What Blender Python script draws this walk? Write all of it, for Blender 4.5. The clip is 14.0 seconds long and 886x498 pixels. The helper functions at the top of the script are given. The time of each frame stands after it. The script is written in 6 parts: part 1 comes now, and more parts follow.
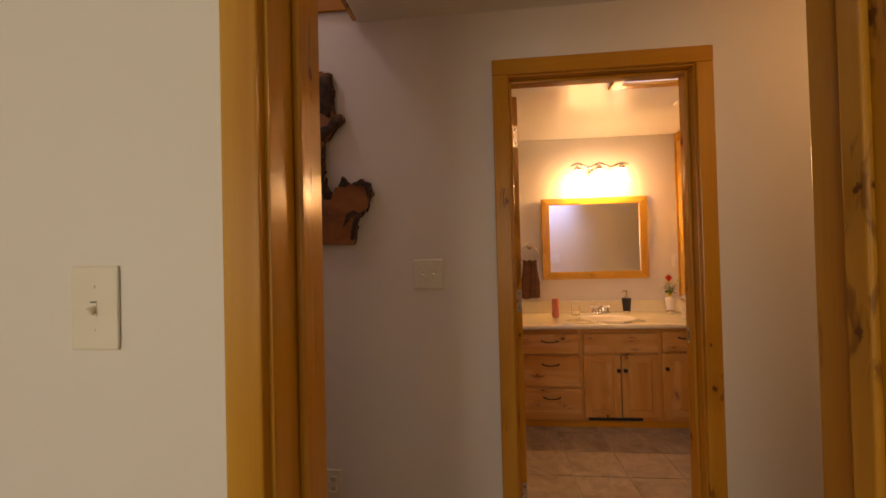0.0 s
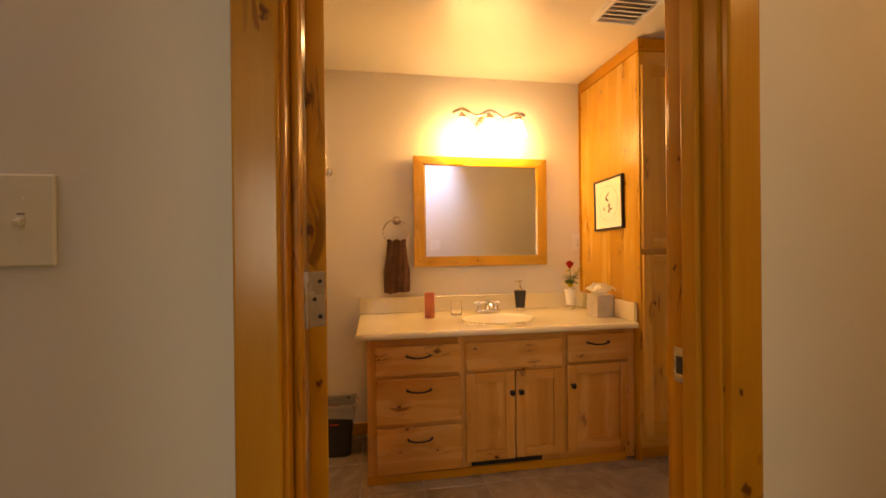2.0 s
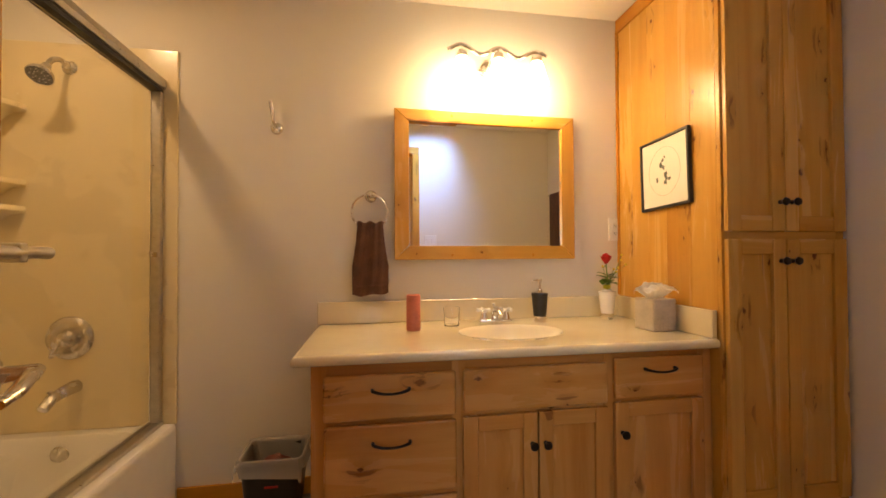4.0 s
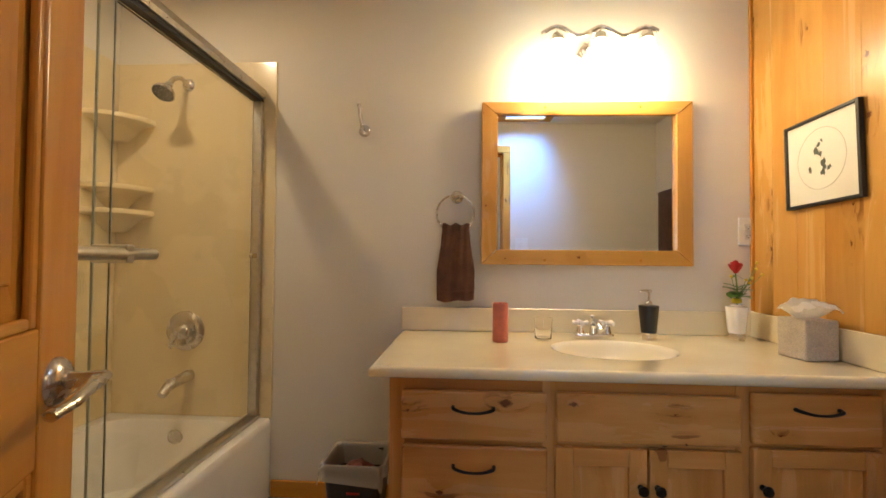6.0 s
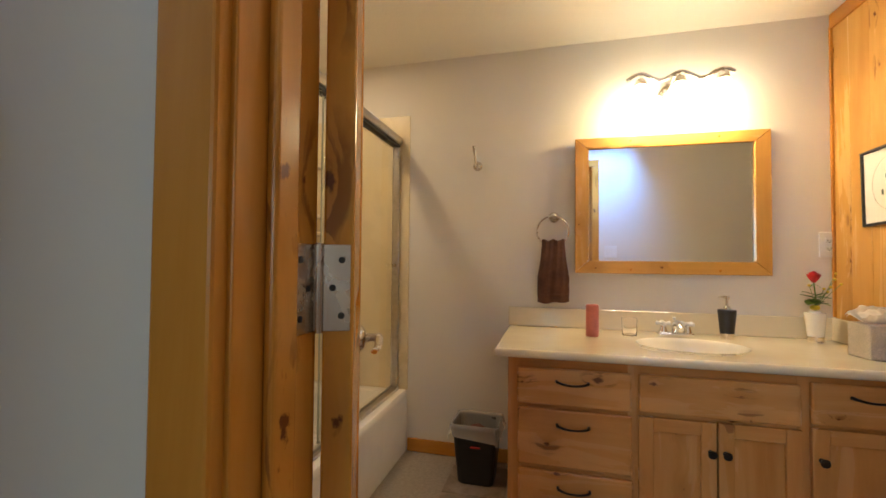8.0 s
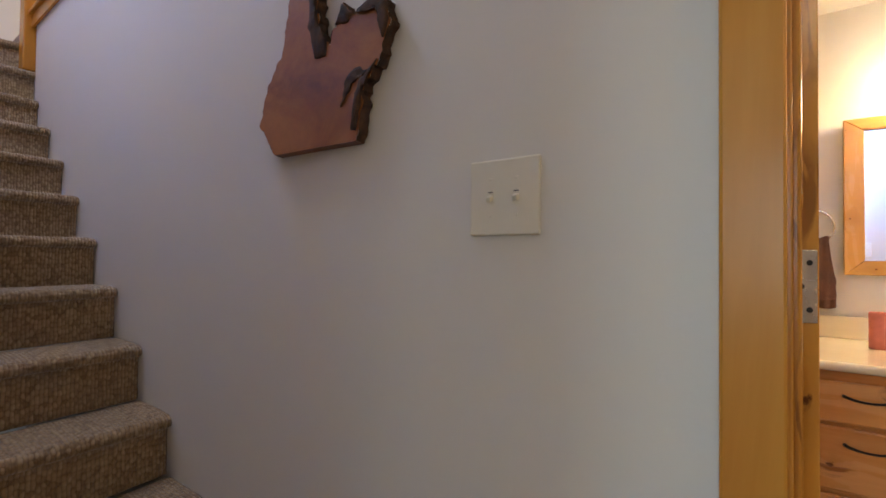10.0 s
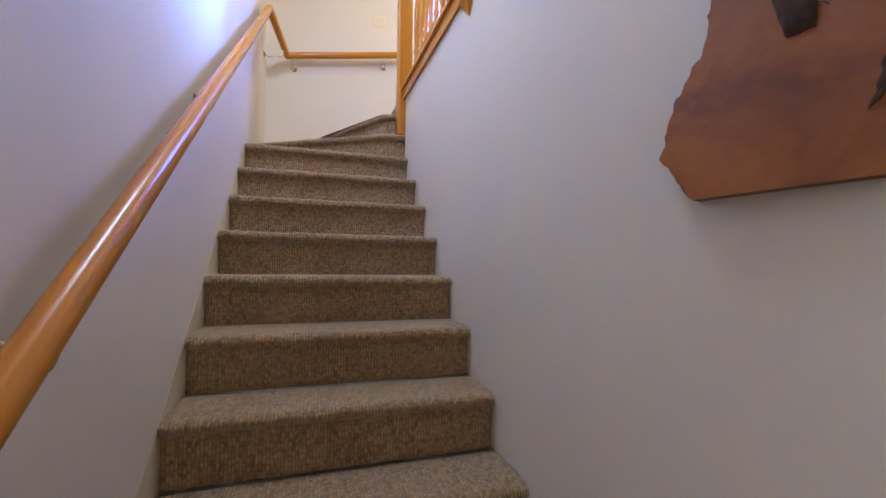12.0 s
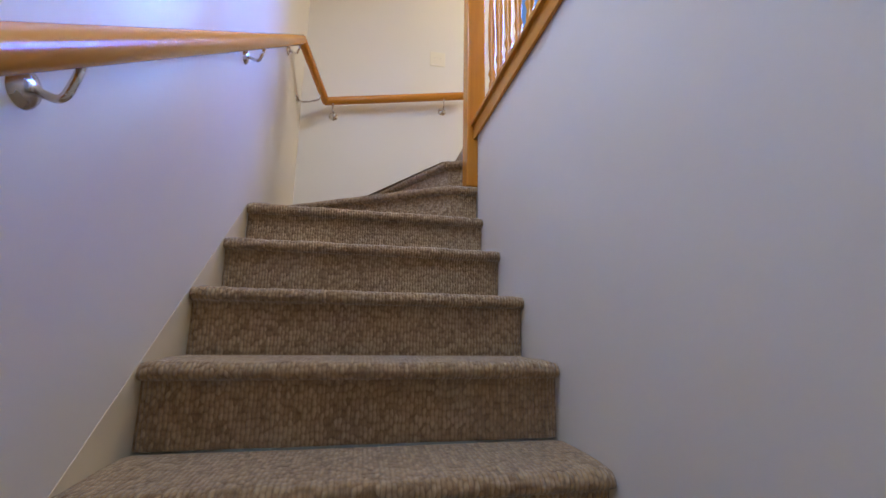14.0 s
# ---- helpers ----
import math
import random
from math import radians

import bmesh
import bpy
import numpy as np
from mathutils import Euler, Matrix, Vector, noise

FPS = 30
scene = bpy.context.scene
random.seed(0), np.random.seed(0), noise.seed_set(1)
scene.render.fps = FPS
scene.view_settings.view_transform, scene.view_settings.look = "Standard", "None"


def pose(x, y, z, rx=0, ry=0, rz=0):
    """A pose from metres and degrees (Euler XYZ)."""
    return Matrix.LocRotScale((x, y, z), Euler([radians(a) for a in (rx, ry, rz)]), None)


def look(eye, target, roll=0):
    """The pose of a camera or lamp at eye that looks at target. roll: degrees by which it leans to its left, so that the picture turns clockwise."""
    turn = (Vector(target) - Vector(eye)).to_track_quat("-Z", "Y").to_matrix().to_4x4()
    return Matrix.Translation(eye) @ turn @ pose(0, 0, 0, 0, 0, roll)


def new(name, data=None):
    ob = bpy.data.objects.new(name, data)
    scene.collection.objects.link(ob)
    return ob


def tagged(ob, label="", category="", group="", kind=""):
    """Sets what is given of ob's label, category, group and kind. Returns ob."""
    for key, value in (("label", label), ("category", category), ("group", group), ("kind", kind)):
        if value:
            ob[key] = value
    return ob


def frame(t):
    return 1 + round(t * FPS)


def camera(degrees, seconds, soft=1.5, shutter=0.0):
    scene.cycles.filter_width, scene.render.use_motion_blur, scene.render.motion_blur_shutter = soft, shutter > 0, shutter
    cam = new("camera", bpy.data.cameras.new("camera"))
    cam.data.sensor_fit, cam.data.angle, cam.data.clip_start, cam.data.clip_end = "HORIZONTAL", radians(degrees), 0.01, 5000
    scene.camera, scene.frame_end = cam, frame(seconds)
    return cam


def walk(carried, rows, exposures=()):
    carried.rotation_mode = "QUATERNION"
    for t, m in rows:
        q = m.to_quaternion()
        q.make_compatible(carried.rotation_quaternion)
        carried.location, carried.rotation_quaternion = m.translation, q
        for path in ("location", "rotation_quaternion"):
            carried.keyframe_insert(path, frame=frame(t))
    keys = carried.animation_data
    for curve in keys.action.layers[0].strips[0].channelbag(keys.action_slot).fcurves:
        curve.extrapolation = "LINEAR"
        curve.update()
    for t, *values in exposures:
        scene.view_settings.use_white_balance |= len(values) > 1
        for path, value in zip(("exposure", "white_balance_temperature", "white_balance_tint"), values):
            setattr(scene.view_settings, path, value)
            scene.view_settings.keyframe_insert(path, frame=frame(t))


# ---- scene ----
cam = camera(93.6, 14.0, soft=1.6)
PATH = [
    (0, (0.289, 1.238, 1.273), (0.086, 3.227, 1.302), -1.4),
    (0.3, (0.322, 1.388, 1.270), (0.310, 3.388, 1.284), -1.3),
    (0.5, (0.341, 1.489, 1.262), (0.436, 3.487, 1.279), -1.2),
    (0.6, (0.354, 1.551, 1.258), (0.482, 3.547, 1.268), -1.15),
    (1, (0.394, 1.777, 1.232), (0.616, 3.765, 1.237), -0.95),
    (1.2, (0.430, 1.895, 1.219), (0.672, 3.88, 1.225), -0.9),
    (1.5, (0.47, 2.075, 1.194), (0.764, 4.053, 1.196), -0.8),
    (2, (0.531, 2.35, 1.150), (0.864, 4.322, 1.145), -0.6),
    (2.2, (0.551, 2.453, 1.134), (0.89, 4.424, 1.134), -0.5),
    (4.5, (0.737, 3.139, 1.036), (1.045, 5.115, 1.081), 0.0),
    (5, (0.76, 3.181, 1.034), (1.005, 5.165, 1.088), 0.1),
    (5.5, (0.762, 3.196, 1.046), (0.841, 5.194, 1.091), 0.3),
    (6, (0.732, 3.193, 1.054), (0.618, 5.189, 1.098), 0.5),
    (6.5, (0.714, 3.175, 1.063), (0.412, 5.152, 1.107), 0.6),
    (7, (0.734, 3.083, 1.081), (0.323, 5.04, 1.13), 0.7),
    (7.2, (0.737, 3.003, 1.087), (0.299, 4.954, 1.137), 0.7),
    (9.5, (0.406, 2.394, 1.096), (-0.446, 4.203, 1.127), 0.2),
    (10, (0.343, 2.384, 1.096), (-0.784, 4.036, 1.13), 0.6),
    (10.5, (0.251, 2.323, 1.093), (-1.115, 3.783, 1.136), 0.95),
    (11, (0.132, 2.314, 1.11), (-1.464, 3.519, 1.145), 0.9),
    (11.5, (0.031, 2.356, 1.185), (-1.784, 3.195, 1.206), 0.75),
    (12, (-0.026, 2.38, 1.226), (-1.929, 2.993, 1.284), 0.8),
    (12.5, (-0.106, 2.403, 1.253), (-2.03, 2.94, 1.361), 0.8),
    (13, (-0.338, 2.42, 1.279), (-2.269, 2.907, 1.467), 0.8),
    (13.5, (-0.63, 2.435, 1.325), (-2.561, 2.871, 1.607), 1.0),
    (14, (-0.987, 2.476, 1.438), (-2.918, 2.85, 1.799), 1.0),
]
EXPOSURES = [(0, -0.78, 11000, 34), (0.5, -0.28, 14500, 32), (1.0, -0.33, 15000, 28), (2.2, -0.45, 13500, 24), (4.5, -0.47, 6800, 9), (7.0, -0.44, 5750, 0),
             (9.5, -0.34, 6000, 10), (10.0, 0.26, 6000, 10), (10.5, 0.44, 6100, 12), (11.5, 0.72, 6000, 9), (12.5, 0.66, 5850, 5), (14, 0.42, 5750, 2)]
walk(cam, [(t, look(eye, target, roll)) for t, eye, target, roll in PATH], EXPOSURES)

# ---- world and lights ----
world = bpy.data.worlds.new("sky")
world.use_nodes = True
scene.world = world
sky = world.node_tree.nodes.new("ShaderNodeTexSky")
sky.sky_type = "NISHITA"
sky.sun_disc = False
sky.sun_elevation, sky.sun_rotation = radians(40), radians(200)
world.node_tree.links.new(sky.outputs[0], world.node_tree.nodes["Background"].inputs[0])
world.node_tree.nodes["Background"].inputs[1].default_value = 0.1

WARM = (1.0, 0.65, 0.29)
SOFT = (1.0, 0.78, 0.55)
DAY = (0.72, 0.84, 1.0)
BLUE = (0.30, 0.45, 1.0)


def lamp(name, kind, where, target, watts, colour, size=0.05, size_y=None, spread=None):
    data = bpy.data.lights.new(name, kind)
    data.energy, data.color = watts, colour
    if kind == "AREA":
        data.size = size
        if size_y:
            data.shape, data.size_y = "RECTANGLE", size_y
        if spread:
            data.spread = radians(spread)
    else:
        data.shadow_soft_size = size
    ob = new(name, data)
    ob.matrix_world = look(where, target)
    return ob


HEADS = (1.111, 1.291, 1.483)
for hx, watts in zip(HEADS, (10.8, 7.4, 2.8)):
    lamp("vanity_bulb", "POINT", (hx, 4.965, 1.845), (hx, 4.965, 0), watts, WARM, 0.035)
lamp("tub_downlight", "AREA", (-0.50, 4.40, 2.283), (-0.50, 4.40, 0), 8.8, (1.0, 0.70, 0.42), 0.09)
# assumed hall lamp, unseen; placed to brighten the wall right of the door
lamp("hall_bulb", "POINT", (1.85, 2.34, 2.17), (1.85, 2.34, 0), 10.0, (1.0, 0.66, 0.35), 0.07)
# unseen warm lamp, assumed upstairs, that fills the landing and stairs
lamp("upstairs_bulb", "POINT", (-2.6, 4.2, 4.3), (-2.6, 4.2, 0), 41.0, (1.0, 0.80, 0.58), 0.12)
# added cool fill under the closed stair ceiling; no skylight is built here
lamp("stair_skylight", "AREA", (-1.50, 2.36, 3.95), (-1.50, 2.36, 0), 26.0, (0.70, 0.79, 1.0), 0.7, 0.5)
lamp("bath_skylight", "AREA", (1.31, 3.64, 2.60), (1.26, 3.12, 1.98), 13.0, (0.17, 0.38, 1.0), 0.34, 0.40, 70)
# added blue fill and narrow spot that make the stair wall's blue patch
lamp("stair_window", "AREA", (-3.70, 4.05, 4.05), (-1.85, 2.0, 2.75), 11.5, (0.10, 0.24, 1.0), 0.7, 0.8, 50)
lamp("stair_window_glint", "AREA", (-3.70, 4.15, 4.20), (-1.85, 2.0, 2.42), 2.6, (0.20, 0.40, 1.0), 0.25, 0.25, 16)
# assumed windows out of view, placed to balance daylight on the hall wall
lamp("room_window", "AREA", (-0.85, -1.46, 1.4), (0.0, 1.7, 1.3), 47.0, (0.72, 0.93, 1.0), 1.1, 1.3)
lamp("room_window", "AREA", (0.95, -1.46, 1.4), (0.3, 1.7, 1.3), 7.0, (0.76, 0.94, 1.0), 0.9, 1.3)
# added weak daylight fill in front of the solid end wall
lamp("hall_end_window", "AREA", (3.36, 2.45, 1.45), (0.0, 2.45, 1.3), 1.8, DAY, 0.7, 1.2)


# ---- materials ----
def material(name):
    m = bpy.data.materials.new(name)
    m.use_nodes = True
    return m, m.node_tree, m.node_tree.nodes["Principled BSDF"]


def ramp(nt, stops, fac=None):
    r = nt.nodes.new("ShaderNodeValToRGB")
    el = r.color_ramp.elements
    while len(el) < len(stops):
        el.new(0.5)
    for e, (p, c) in zip(el, stops):
        e.position, e.color = p, (*c, 1)
    if fac is not None:
        nt.links.new(fac, r.inputs[0])
    return r


def coords(nt, scale, vary=True, uv=False):
    tc = nt.nodes.new("ShaderNodeTexCoord")
    mp = nt.nodes.new("ShaderNodeMapping")
    mp.inputs["Scale"].default_value = scale
    src = tc.outputs["UV" if uv else "Object"]
    if vary:
        info = nt.nodes.new("ShaderNodeObjectInfo")
        mul = nt.nodes.new("ShaderNodeMath")
        mul.operation = "MULTIPLY"
        mul.inputs[1].default_value = 37.0
        nt.links.new(info.outputs["Random"], mul.inputs[0])
        add = nt.nodes.new("ShaderNodeVectorMath")
        nt.links.new(src, add.inputs[0])
        nt.links.new(mul.outputs[0], add.inputs[1])
        src = add.outputs[0]
    nt.links.new(src, mp.inputs[0])
    return mp.outputs[0]


def noise_tex(nt, vec, scale, detail=4, rough=0.55, distortion=0.0):
    n = nt.nodes.new("ShaderNodeTexNoise")
    n.inputs["Scale"].default_value = scale
    n.inputs["Detail"].default_value = detail
    n.inputs["Roughness"].default_value = rough
    n.inputs["Distortion"].default_value = distortion
    nt.links.new(vec, n.inputs["Vector"])
    return n


def bump(nt, bsdf, height, strength, distance=0.01, normal=None):
    b = nt.nodes.new("ShaderNodeBump")
    b.inputs["Strength"].default_value = strength
    b.inputs["Distance"].default_value = distance
    nt.links.new(height, b.inputs["Height"])
    if normal is not None:
        nt.links.new(normal, b.inputs["Normal"])
    nt.links.new(b.outputs[0], bsdf.inputs["Normal"])
    return b.outputs[0]


def mix(nt, a, b, fac, mode="MIX"):
    m = nt.nodes.new("ShaderNodeMix")
    m.data_type, m.blend_type = "RGBA", mode
    for sock, v in ((m.inputs[0], fac), (m.inputs[6], a), (m.inputs[7], b)):
        if isinstance(v, (int, float)):
            sock.default_value = v
        elif isinstance(v, tuple):
            sock.default_value = (*v, 1)
        else:
            nt.links.new(v, sock)
    return m.outputs[2]


def math_node(nt, op, a, b=0.0, c=0.0):
    m = nt.nodes.new("ShaderNodeMath")
    m.operation = op
    for sock, v in zip(m.inputs, (a, b, c)):
        if isinstance(v, (int, float)):
            sock.default_value = v
        else:
            nt.links.new(v, sock)
    return m.outputs[0]


def plain(name, colour, rough=0.5, metal=0.0, var=0.12, scale=9.0, bump_s=0.0, bump_scale=120.0, coat=0.0):
    """Paint, plastic, metal or ceramic with slight mottling and fine relief."""
    m, nt, b = material(name)
    v = coords(nt, (1, 1, 1))
    n = noise_tex(nt, v, scale, 5)
    dark = tuple(c * (1 - var) for c in colour)
    light = tuple(min(1, c * (1 + var)) for c in colour)
    r = ramp(nt, [(0.3, dark), (0.7, light)], n.outputs[0])
    nt.links.new(r.outputs[0], b.inputs["Base Color"])
    rr = ramp(nt, [(0.3, (rough * 0.85,) * 3), (0.7, (min(1, rough * 1.15),) * 3)], n.outputs[0])
    nt.links.new(rr.outputs[0], b.inputs["Roughness"])
    b.inputs["Metallic"].default_value = metal
    b.inputs["Coat Weight"].default_value = coat
    if bump_s:
        n2 = noise_tex(nt, v, bump_scale, 3)
        bump(nt, b, n2.outputs[0], bump_s, 0.004)
    return m


def painted_wall(name, colour, peel=0.09):
    """Rolled wall paint over light orange-peel texture."""
    m, nt, b = material(name)
    v = coords(nt, (1, 1, 1), vary=False)
    big = noise_tex(nt, v, 1.3, 4)
    fine = noise_tex(nt, v, 60, 4, 0.6)
    c = ramp(nt, [(0.3, tuple(x * 0.965 for x in colour)), (0.7, colour)], big.outputs[0])
    scuff = noise_tex(nt, v, 11, 6, 0.7)
    sc = ramp(nt, [(0.62, (0, 0, 0)), (0.8, (0.10, 0.10, 0.10))], scuff.outputs[0])
    col = mix(nt, c.outputs[0], tuple(x * 0.8 for x in colour), sc.outputs[0])
    nt.links.new(col, b.inputs["Base Color"])
    b.inputs["Roughness"].default_value = 0.62
    blob = nt.nodes.new("ShaderNodeTexVoronoi")
    blob.feature = "SMOOTH_F1"
    blob.inputs["Scale"].default_value = 85
    nt.links.new(v, blob.inputs["Vector"])
    h = mix(nt, fine.outputs[0], blob.outputs["Distance"], 0.5)
    bump(nt, b, h, peel, 0.004)
    return m


def knotty(name, axis, light, mid, dark, rough=0.32, knots=0.34, density=8.0):
    """Varnished knotty softwood; the grain runs along one axis."""
    m, nt, b = material(name)
    along, across = 0.55, 7.0
    sc = [across] * 3
    sc[axis] = along
    v = coords(nt, tuple(sc))
    flat = nt.nodes.new("ShaderNodeSeparateXYZ")
    nt.links.new(coords(nt, (density,) * 3), flat.inputs[0])
    others = [k for k in range(3) if k != axis]
    side = math_node(nt, "ADD", flat.outputs[others[0]], flat.outputs[others[1]])
    length = math_node(nt, "MULTIPLY", flat.outputs[axis], 0.62)
    pair = nt.nodes.new("ShaderNodeCombineXYZ")
    nt.links.new(side, pair.inputs[0])
    nt.links.new(length, pair.inputs[1])
    vk = pair.outputs[0]
    cells = nt.nodes.new("ShaderNodeTexVoronoi")
    cells.voronoi_dimensions = "2D"
    cells.inputs["Scale"].default_value = 1.0
    cells.inputs["Randomness"].default_value = 1.0
    wob = noise_tex(nt, vk, 7.0, 3)
    wobv = nt.nodes.new("ShaderNodeVectorMath")
    wobv.operation = "MULTIPLY_ADD"
    nt.links.new(wob.outputs["Color"], wobv.inputs[0])
    wobv.inputs[1].default_value = (0.16, 0.16, 0.16)
    nt.links.new(vk, wobv.inputs[2])
    nt.links.new(wobv.outputs[0], cells.inputs["Vector"])
    sep = nt.nodes.new("ShaderNodeSeparateColor")
    nt.links.new(cells.outputs["Color"], sep.inputs[0])
    pick = math_node(nt, "GREATER_THAN", sep.outputs[0], knots)
    size = math_node(nt, "MULTIPLY_ADD", math_node(nt, "POWER", sep.outputs[1], 2.2), 0.075, 0.026)
    jag = noise_tex(nt, vk, 16.0, 4, 0.7)
    ragged = math_node(nt, "MULTIPLY_ADD", jag.outputs[0], 0.13, math_node(nt, "SUBTRACT", cells.outputs["Distance"], 0.065))
    near = math_node(nt, "DIVIDE", ragged, size)
    core = ramp(nt, [(0.55, (1, 1, 1)), (1.0, (0, 0, 0))], near)
    knot = math_node(nt, "MULTIPLY", core.outputs[0], pick)
    halo_r = ramp(nt, [(0.04, (1, 1, 1)), (0.40, (0, 0, 0))], cells.outputs["Distance"])
    halo = math_node(nt, "MULTIPLY", halo_r.outputs[0], pick)
    bend = nt.nodes.new("ShaderNodeVectorMath")
    bend.operation = "MULTIPLY_ADD"
    cmb = nt.nodes.new("ShaderNodeCombineXYZ")
    for k in range(3):
        nt.links.new(halo, cmb.inputs[k])
    nt.links.new(cmb.outputs[0], bend.inputs[0])
    bend.inputs[1].default_value = (0.10, 0.10, 0.10)
    nt.links.new(v, bend.inputs[2])
    g1 = noise_tex(nt, bend.outputs[0], 1.1, 6, 0.6, 0.7)
    g2 = noise_tex(nt, bend.outputs[0], 9.0, 5, 0.6, 0.3)
    c1 = ramp(nt, [(0.28, dark), (0.48, mid), (0.70, light)], g1.outputs[0])
    c2 = ramp(nt, [(0.38, (0.80, 0.74, 0.66)), (0.62, (1.0, 1.0, 1.0))], g2.outputs[0])
    col = mix(nt, c1.outputs[0], c2.outputs[0], 0.16, "MULTIPLY")
    # each board has its own tone
    info = nt.nodes.new("ShaderNodeObjectInfo")
    tone = ramp(nt, [(0.0, (0.91, 0.87, 0.83)), (0.5, (1.0, 0.99, 0.98)), (1.0, (1.0, 1.0, 1.0))], info.outputs["Random"])
    col = mix(nt, col, tone.outputs[0], 1.0, "MULTIPLY")
    col = mix(nt, col, tuple(x * 0.66 for x in dark), math_node(nt, "MULTIPLY", halo, 0.34))
    col = mix(nt, col, (0.120, 0.036, 0.009), math_node(nt, "MULTIPLY", knot, 0.93))
    # thin cracks and mineral streaks that run out of the knots
    streak = noise_tex(nt, bend.outputs[0], 3.0, 3, 0.5, 1.8)
    thin = ramp(nt, [(0.57, (0, 0, 0)), (0.63, (1, 1, 1))], streak.outputs[0])
    near_knot = ramp(nt, [(0.05, (0, 0, 0)), (0.5, (0.62, 0.62, 0.62))], halo)
    crack = math_node(nt, "MULTIPLY", thin.outputs[0], near_knot.outputs[0])
    col = mix(nt, col, (0.15, 0.046, 0.012), crack)
    nt.links.new(col, b.inputs["Base Color"])
    rr = ramp(nt, [(0.3, (rough * 0.97,) * 3), (0.7, (rough * 1.1,) * 3)], g1.outputs[0])
    nt.links.new(rr.outputs[0], b.inputs["Roughness"])
    b.inputs["Coat Weight"].default_value = 0.12
    b.inputs["Specular IOR Level"].default_value = 0.38
    b.inputs["Coat Roughness"].default_value = 0.18
    bump(nt, b, g2.outputs[0], 0.015, 0.003)
    return m


ALDER = ((0.67, 0.390, 0.104), (0.60, 0.322, 0.070), (0.50, 0.236, 0.042))
PINE = ((0.63, 0.312, 0.053), (0.56, 0.247, 0.032), (0.46, 0.172, 0.019))
WOOD = [knotty("alder_along_" + "xyz"[k], k, *ALDER, 0.26, (0.60, 0.60, 0.64)[k]) for k in range(3)]
# same alder made pinker: the daylight on the vanity is put into its colour
VANITY_DAYLIT = ((0.70, 0.378, 0.128), (0.62, 0.302, 0.088), (0.51, 0.214, 0.052))
DAYLIT_VWOOD = [knotty("daylit_vanity_alder_along_" + "xyz"[k], k, *VANITY_DAYLIT, 0.26, (0.56, 0.56, 0.60)[k]) for k in range(3)]
TRIM = [knotty("pine_trim_along_" + "xyz"[k], k, *PINE, 0.24, 0.62, 6.5) for k in range(3)]
RAILWOOD = [knotty("clear_oak_along_" + "xyz"[k], k, (0.62, 0.275, 0.034), (0.55, 0.225, 0.022), (0.45, 0.165, 0.014), 0.24, 0.99) for k in range(3)]
M_WALL = painted_wall("cream_wall_paint", (0.76, 0.715, 0.64))
M_CEIL = painted_wall("ceiling_paint", (0.80, 0.76, 0.68), 0.35)
M_CEIL.node_tree.nodes["Principled BSDF"].inputs["Roughness"].default_value = 0.33
M_NOSING_STRIP = plain("warm_cream", (0.74, 0.64, 0.46), 0.4, var=0.05)
M_COUNTER = plain("cultured_marble", (0.80, 0.705, 0.51), 0.12, var=0.05, scale=5, coat=0.7)
M_BOWL = plain("sink_bowl_marble", (0.84, 0.775, 0.64), 0.12, var=0.03, coat=0.4)
M_TUB = plain("white_acrylic", (0.80, 0.77, 0.74), 0.14, var=0.03, coat=0.4)
M_SURROUND = plain("beige_surround_panel", (0.74, 0.62, 0.385), 0.28, var=0.05, scale=3, coat=0.3)
M_NICKEL = plain("brushed_nickel", (0.62, 0.58, 0.53), 0.26, 1.0, 0.08, 30)
M_CHROME = plain("polished_chrome", (0.80, 0.80, 0.80), 0.07, 1.0, 0.03)
M_ALU = plain("satin_aluminium", (0.60, 0.57, 0.52), 0.32, 1.0, 0.08, 40)
M_BRONZE = plain("dark_bronze", (0.022, 0.017, 0.015), 0.34, 0.6, 0.25, 40)
M_IVORY = plain("ivory_plastic", (0.78, 0.72, 0.58), 0.34, var=0.04)
M_WHITEPL = plain("white_plastic", (0.80, 0.79, 0.76), 0.35, var=0.04)
M_DARK = plain("dark_slot", (0.02, 0.02, 0.02), 0.6)
M_CERAMIC = plain("white_ceramic", (0.84, 0.82, 0.79), 0.12, var=0.02, coat=0.4)
M_BLACK = plain("matt_black", (0.016, 0.016, 0.018), 0.42, var=0.2)
M_BIN = plain("black_bin_plastic", (0.018, 0.017, 0.016), 0.38, var=0.25, scale=14)
M_CANDLE = plain("dusty_pink_wax", (0.50, 0.145, 0.10), 0.48, var=0.14, scale=30, bump_s=0.12)
M_PETAL = plain("red_petal", (0.48, 0.008, 0.012), 0.5, var=0.3, scale=60)
M_LEAF = plain("green_leaf", (0.12, 0.235, 0.035), 0.42, var=0.35, scale=50)
M_YELLOW = plain("yellow_blossom", (0.66, 0.50, 0.03), 0.5, var=0.2, scale=60)
M_RIBBON = plain("yellow_ribbon", (0.62, 0.52, 0.02), 0.35, var=0.1)
M_TISSUE = plain("white_tissue", (0.86, 0.83, 0.80), 0.85, var=0.03, bump_s=0.2, bump_scale=60)
_nt = M_TISSUE.node_tree
_thin = _nt.nodes.new("ShaderNodeBsdfTranslucent")
_thin.inputs["Color"].default_value = (0.90, 0.88, 0.85, 1)
_both = _nt.nodes.new("ShaderNodeMixShader")
_both.inputs[0].default_value = 0.5
_nt.links.new(_nt.nodes["Principled BSDF"].outputs[0], _both.inputs[1])
_nt.links.new(_thin.outputs[0], _both.inputs[2])
_nt.links.new(_both.outputs[0], _nt.nodes["Material Output"].inputs["Surface"])
M_PAPER = plain("white_paper", (0.84, 0.82, 0.76), 0.75, var=0.02)
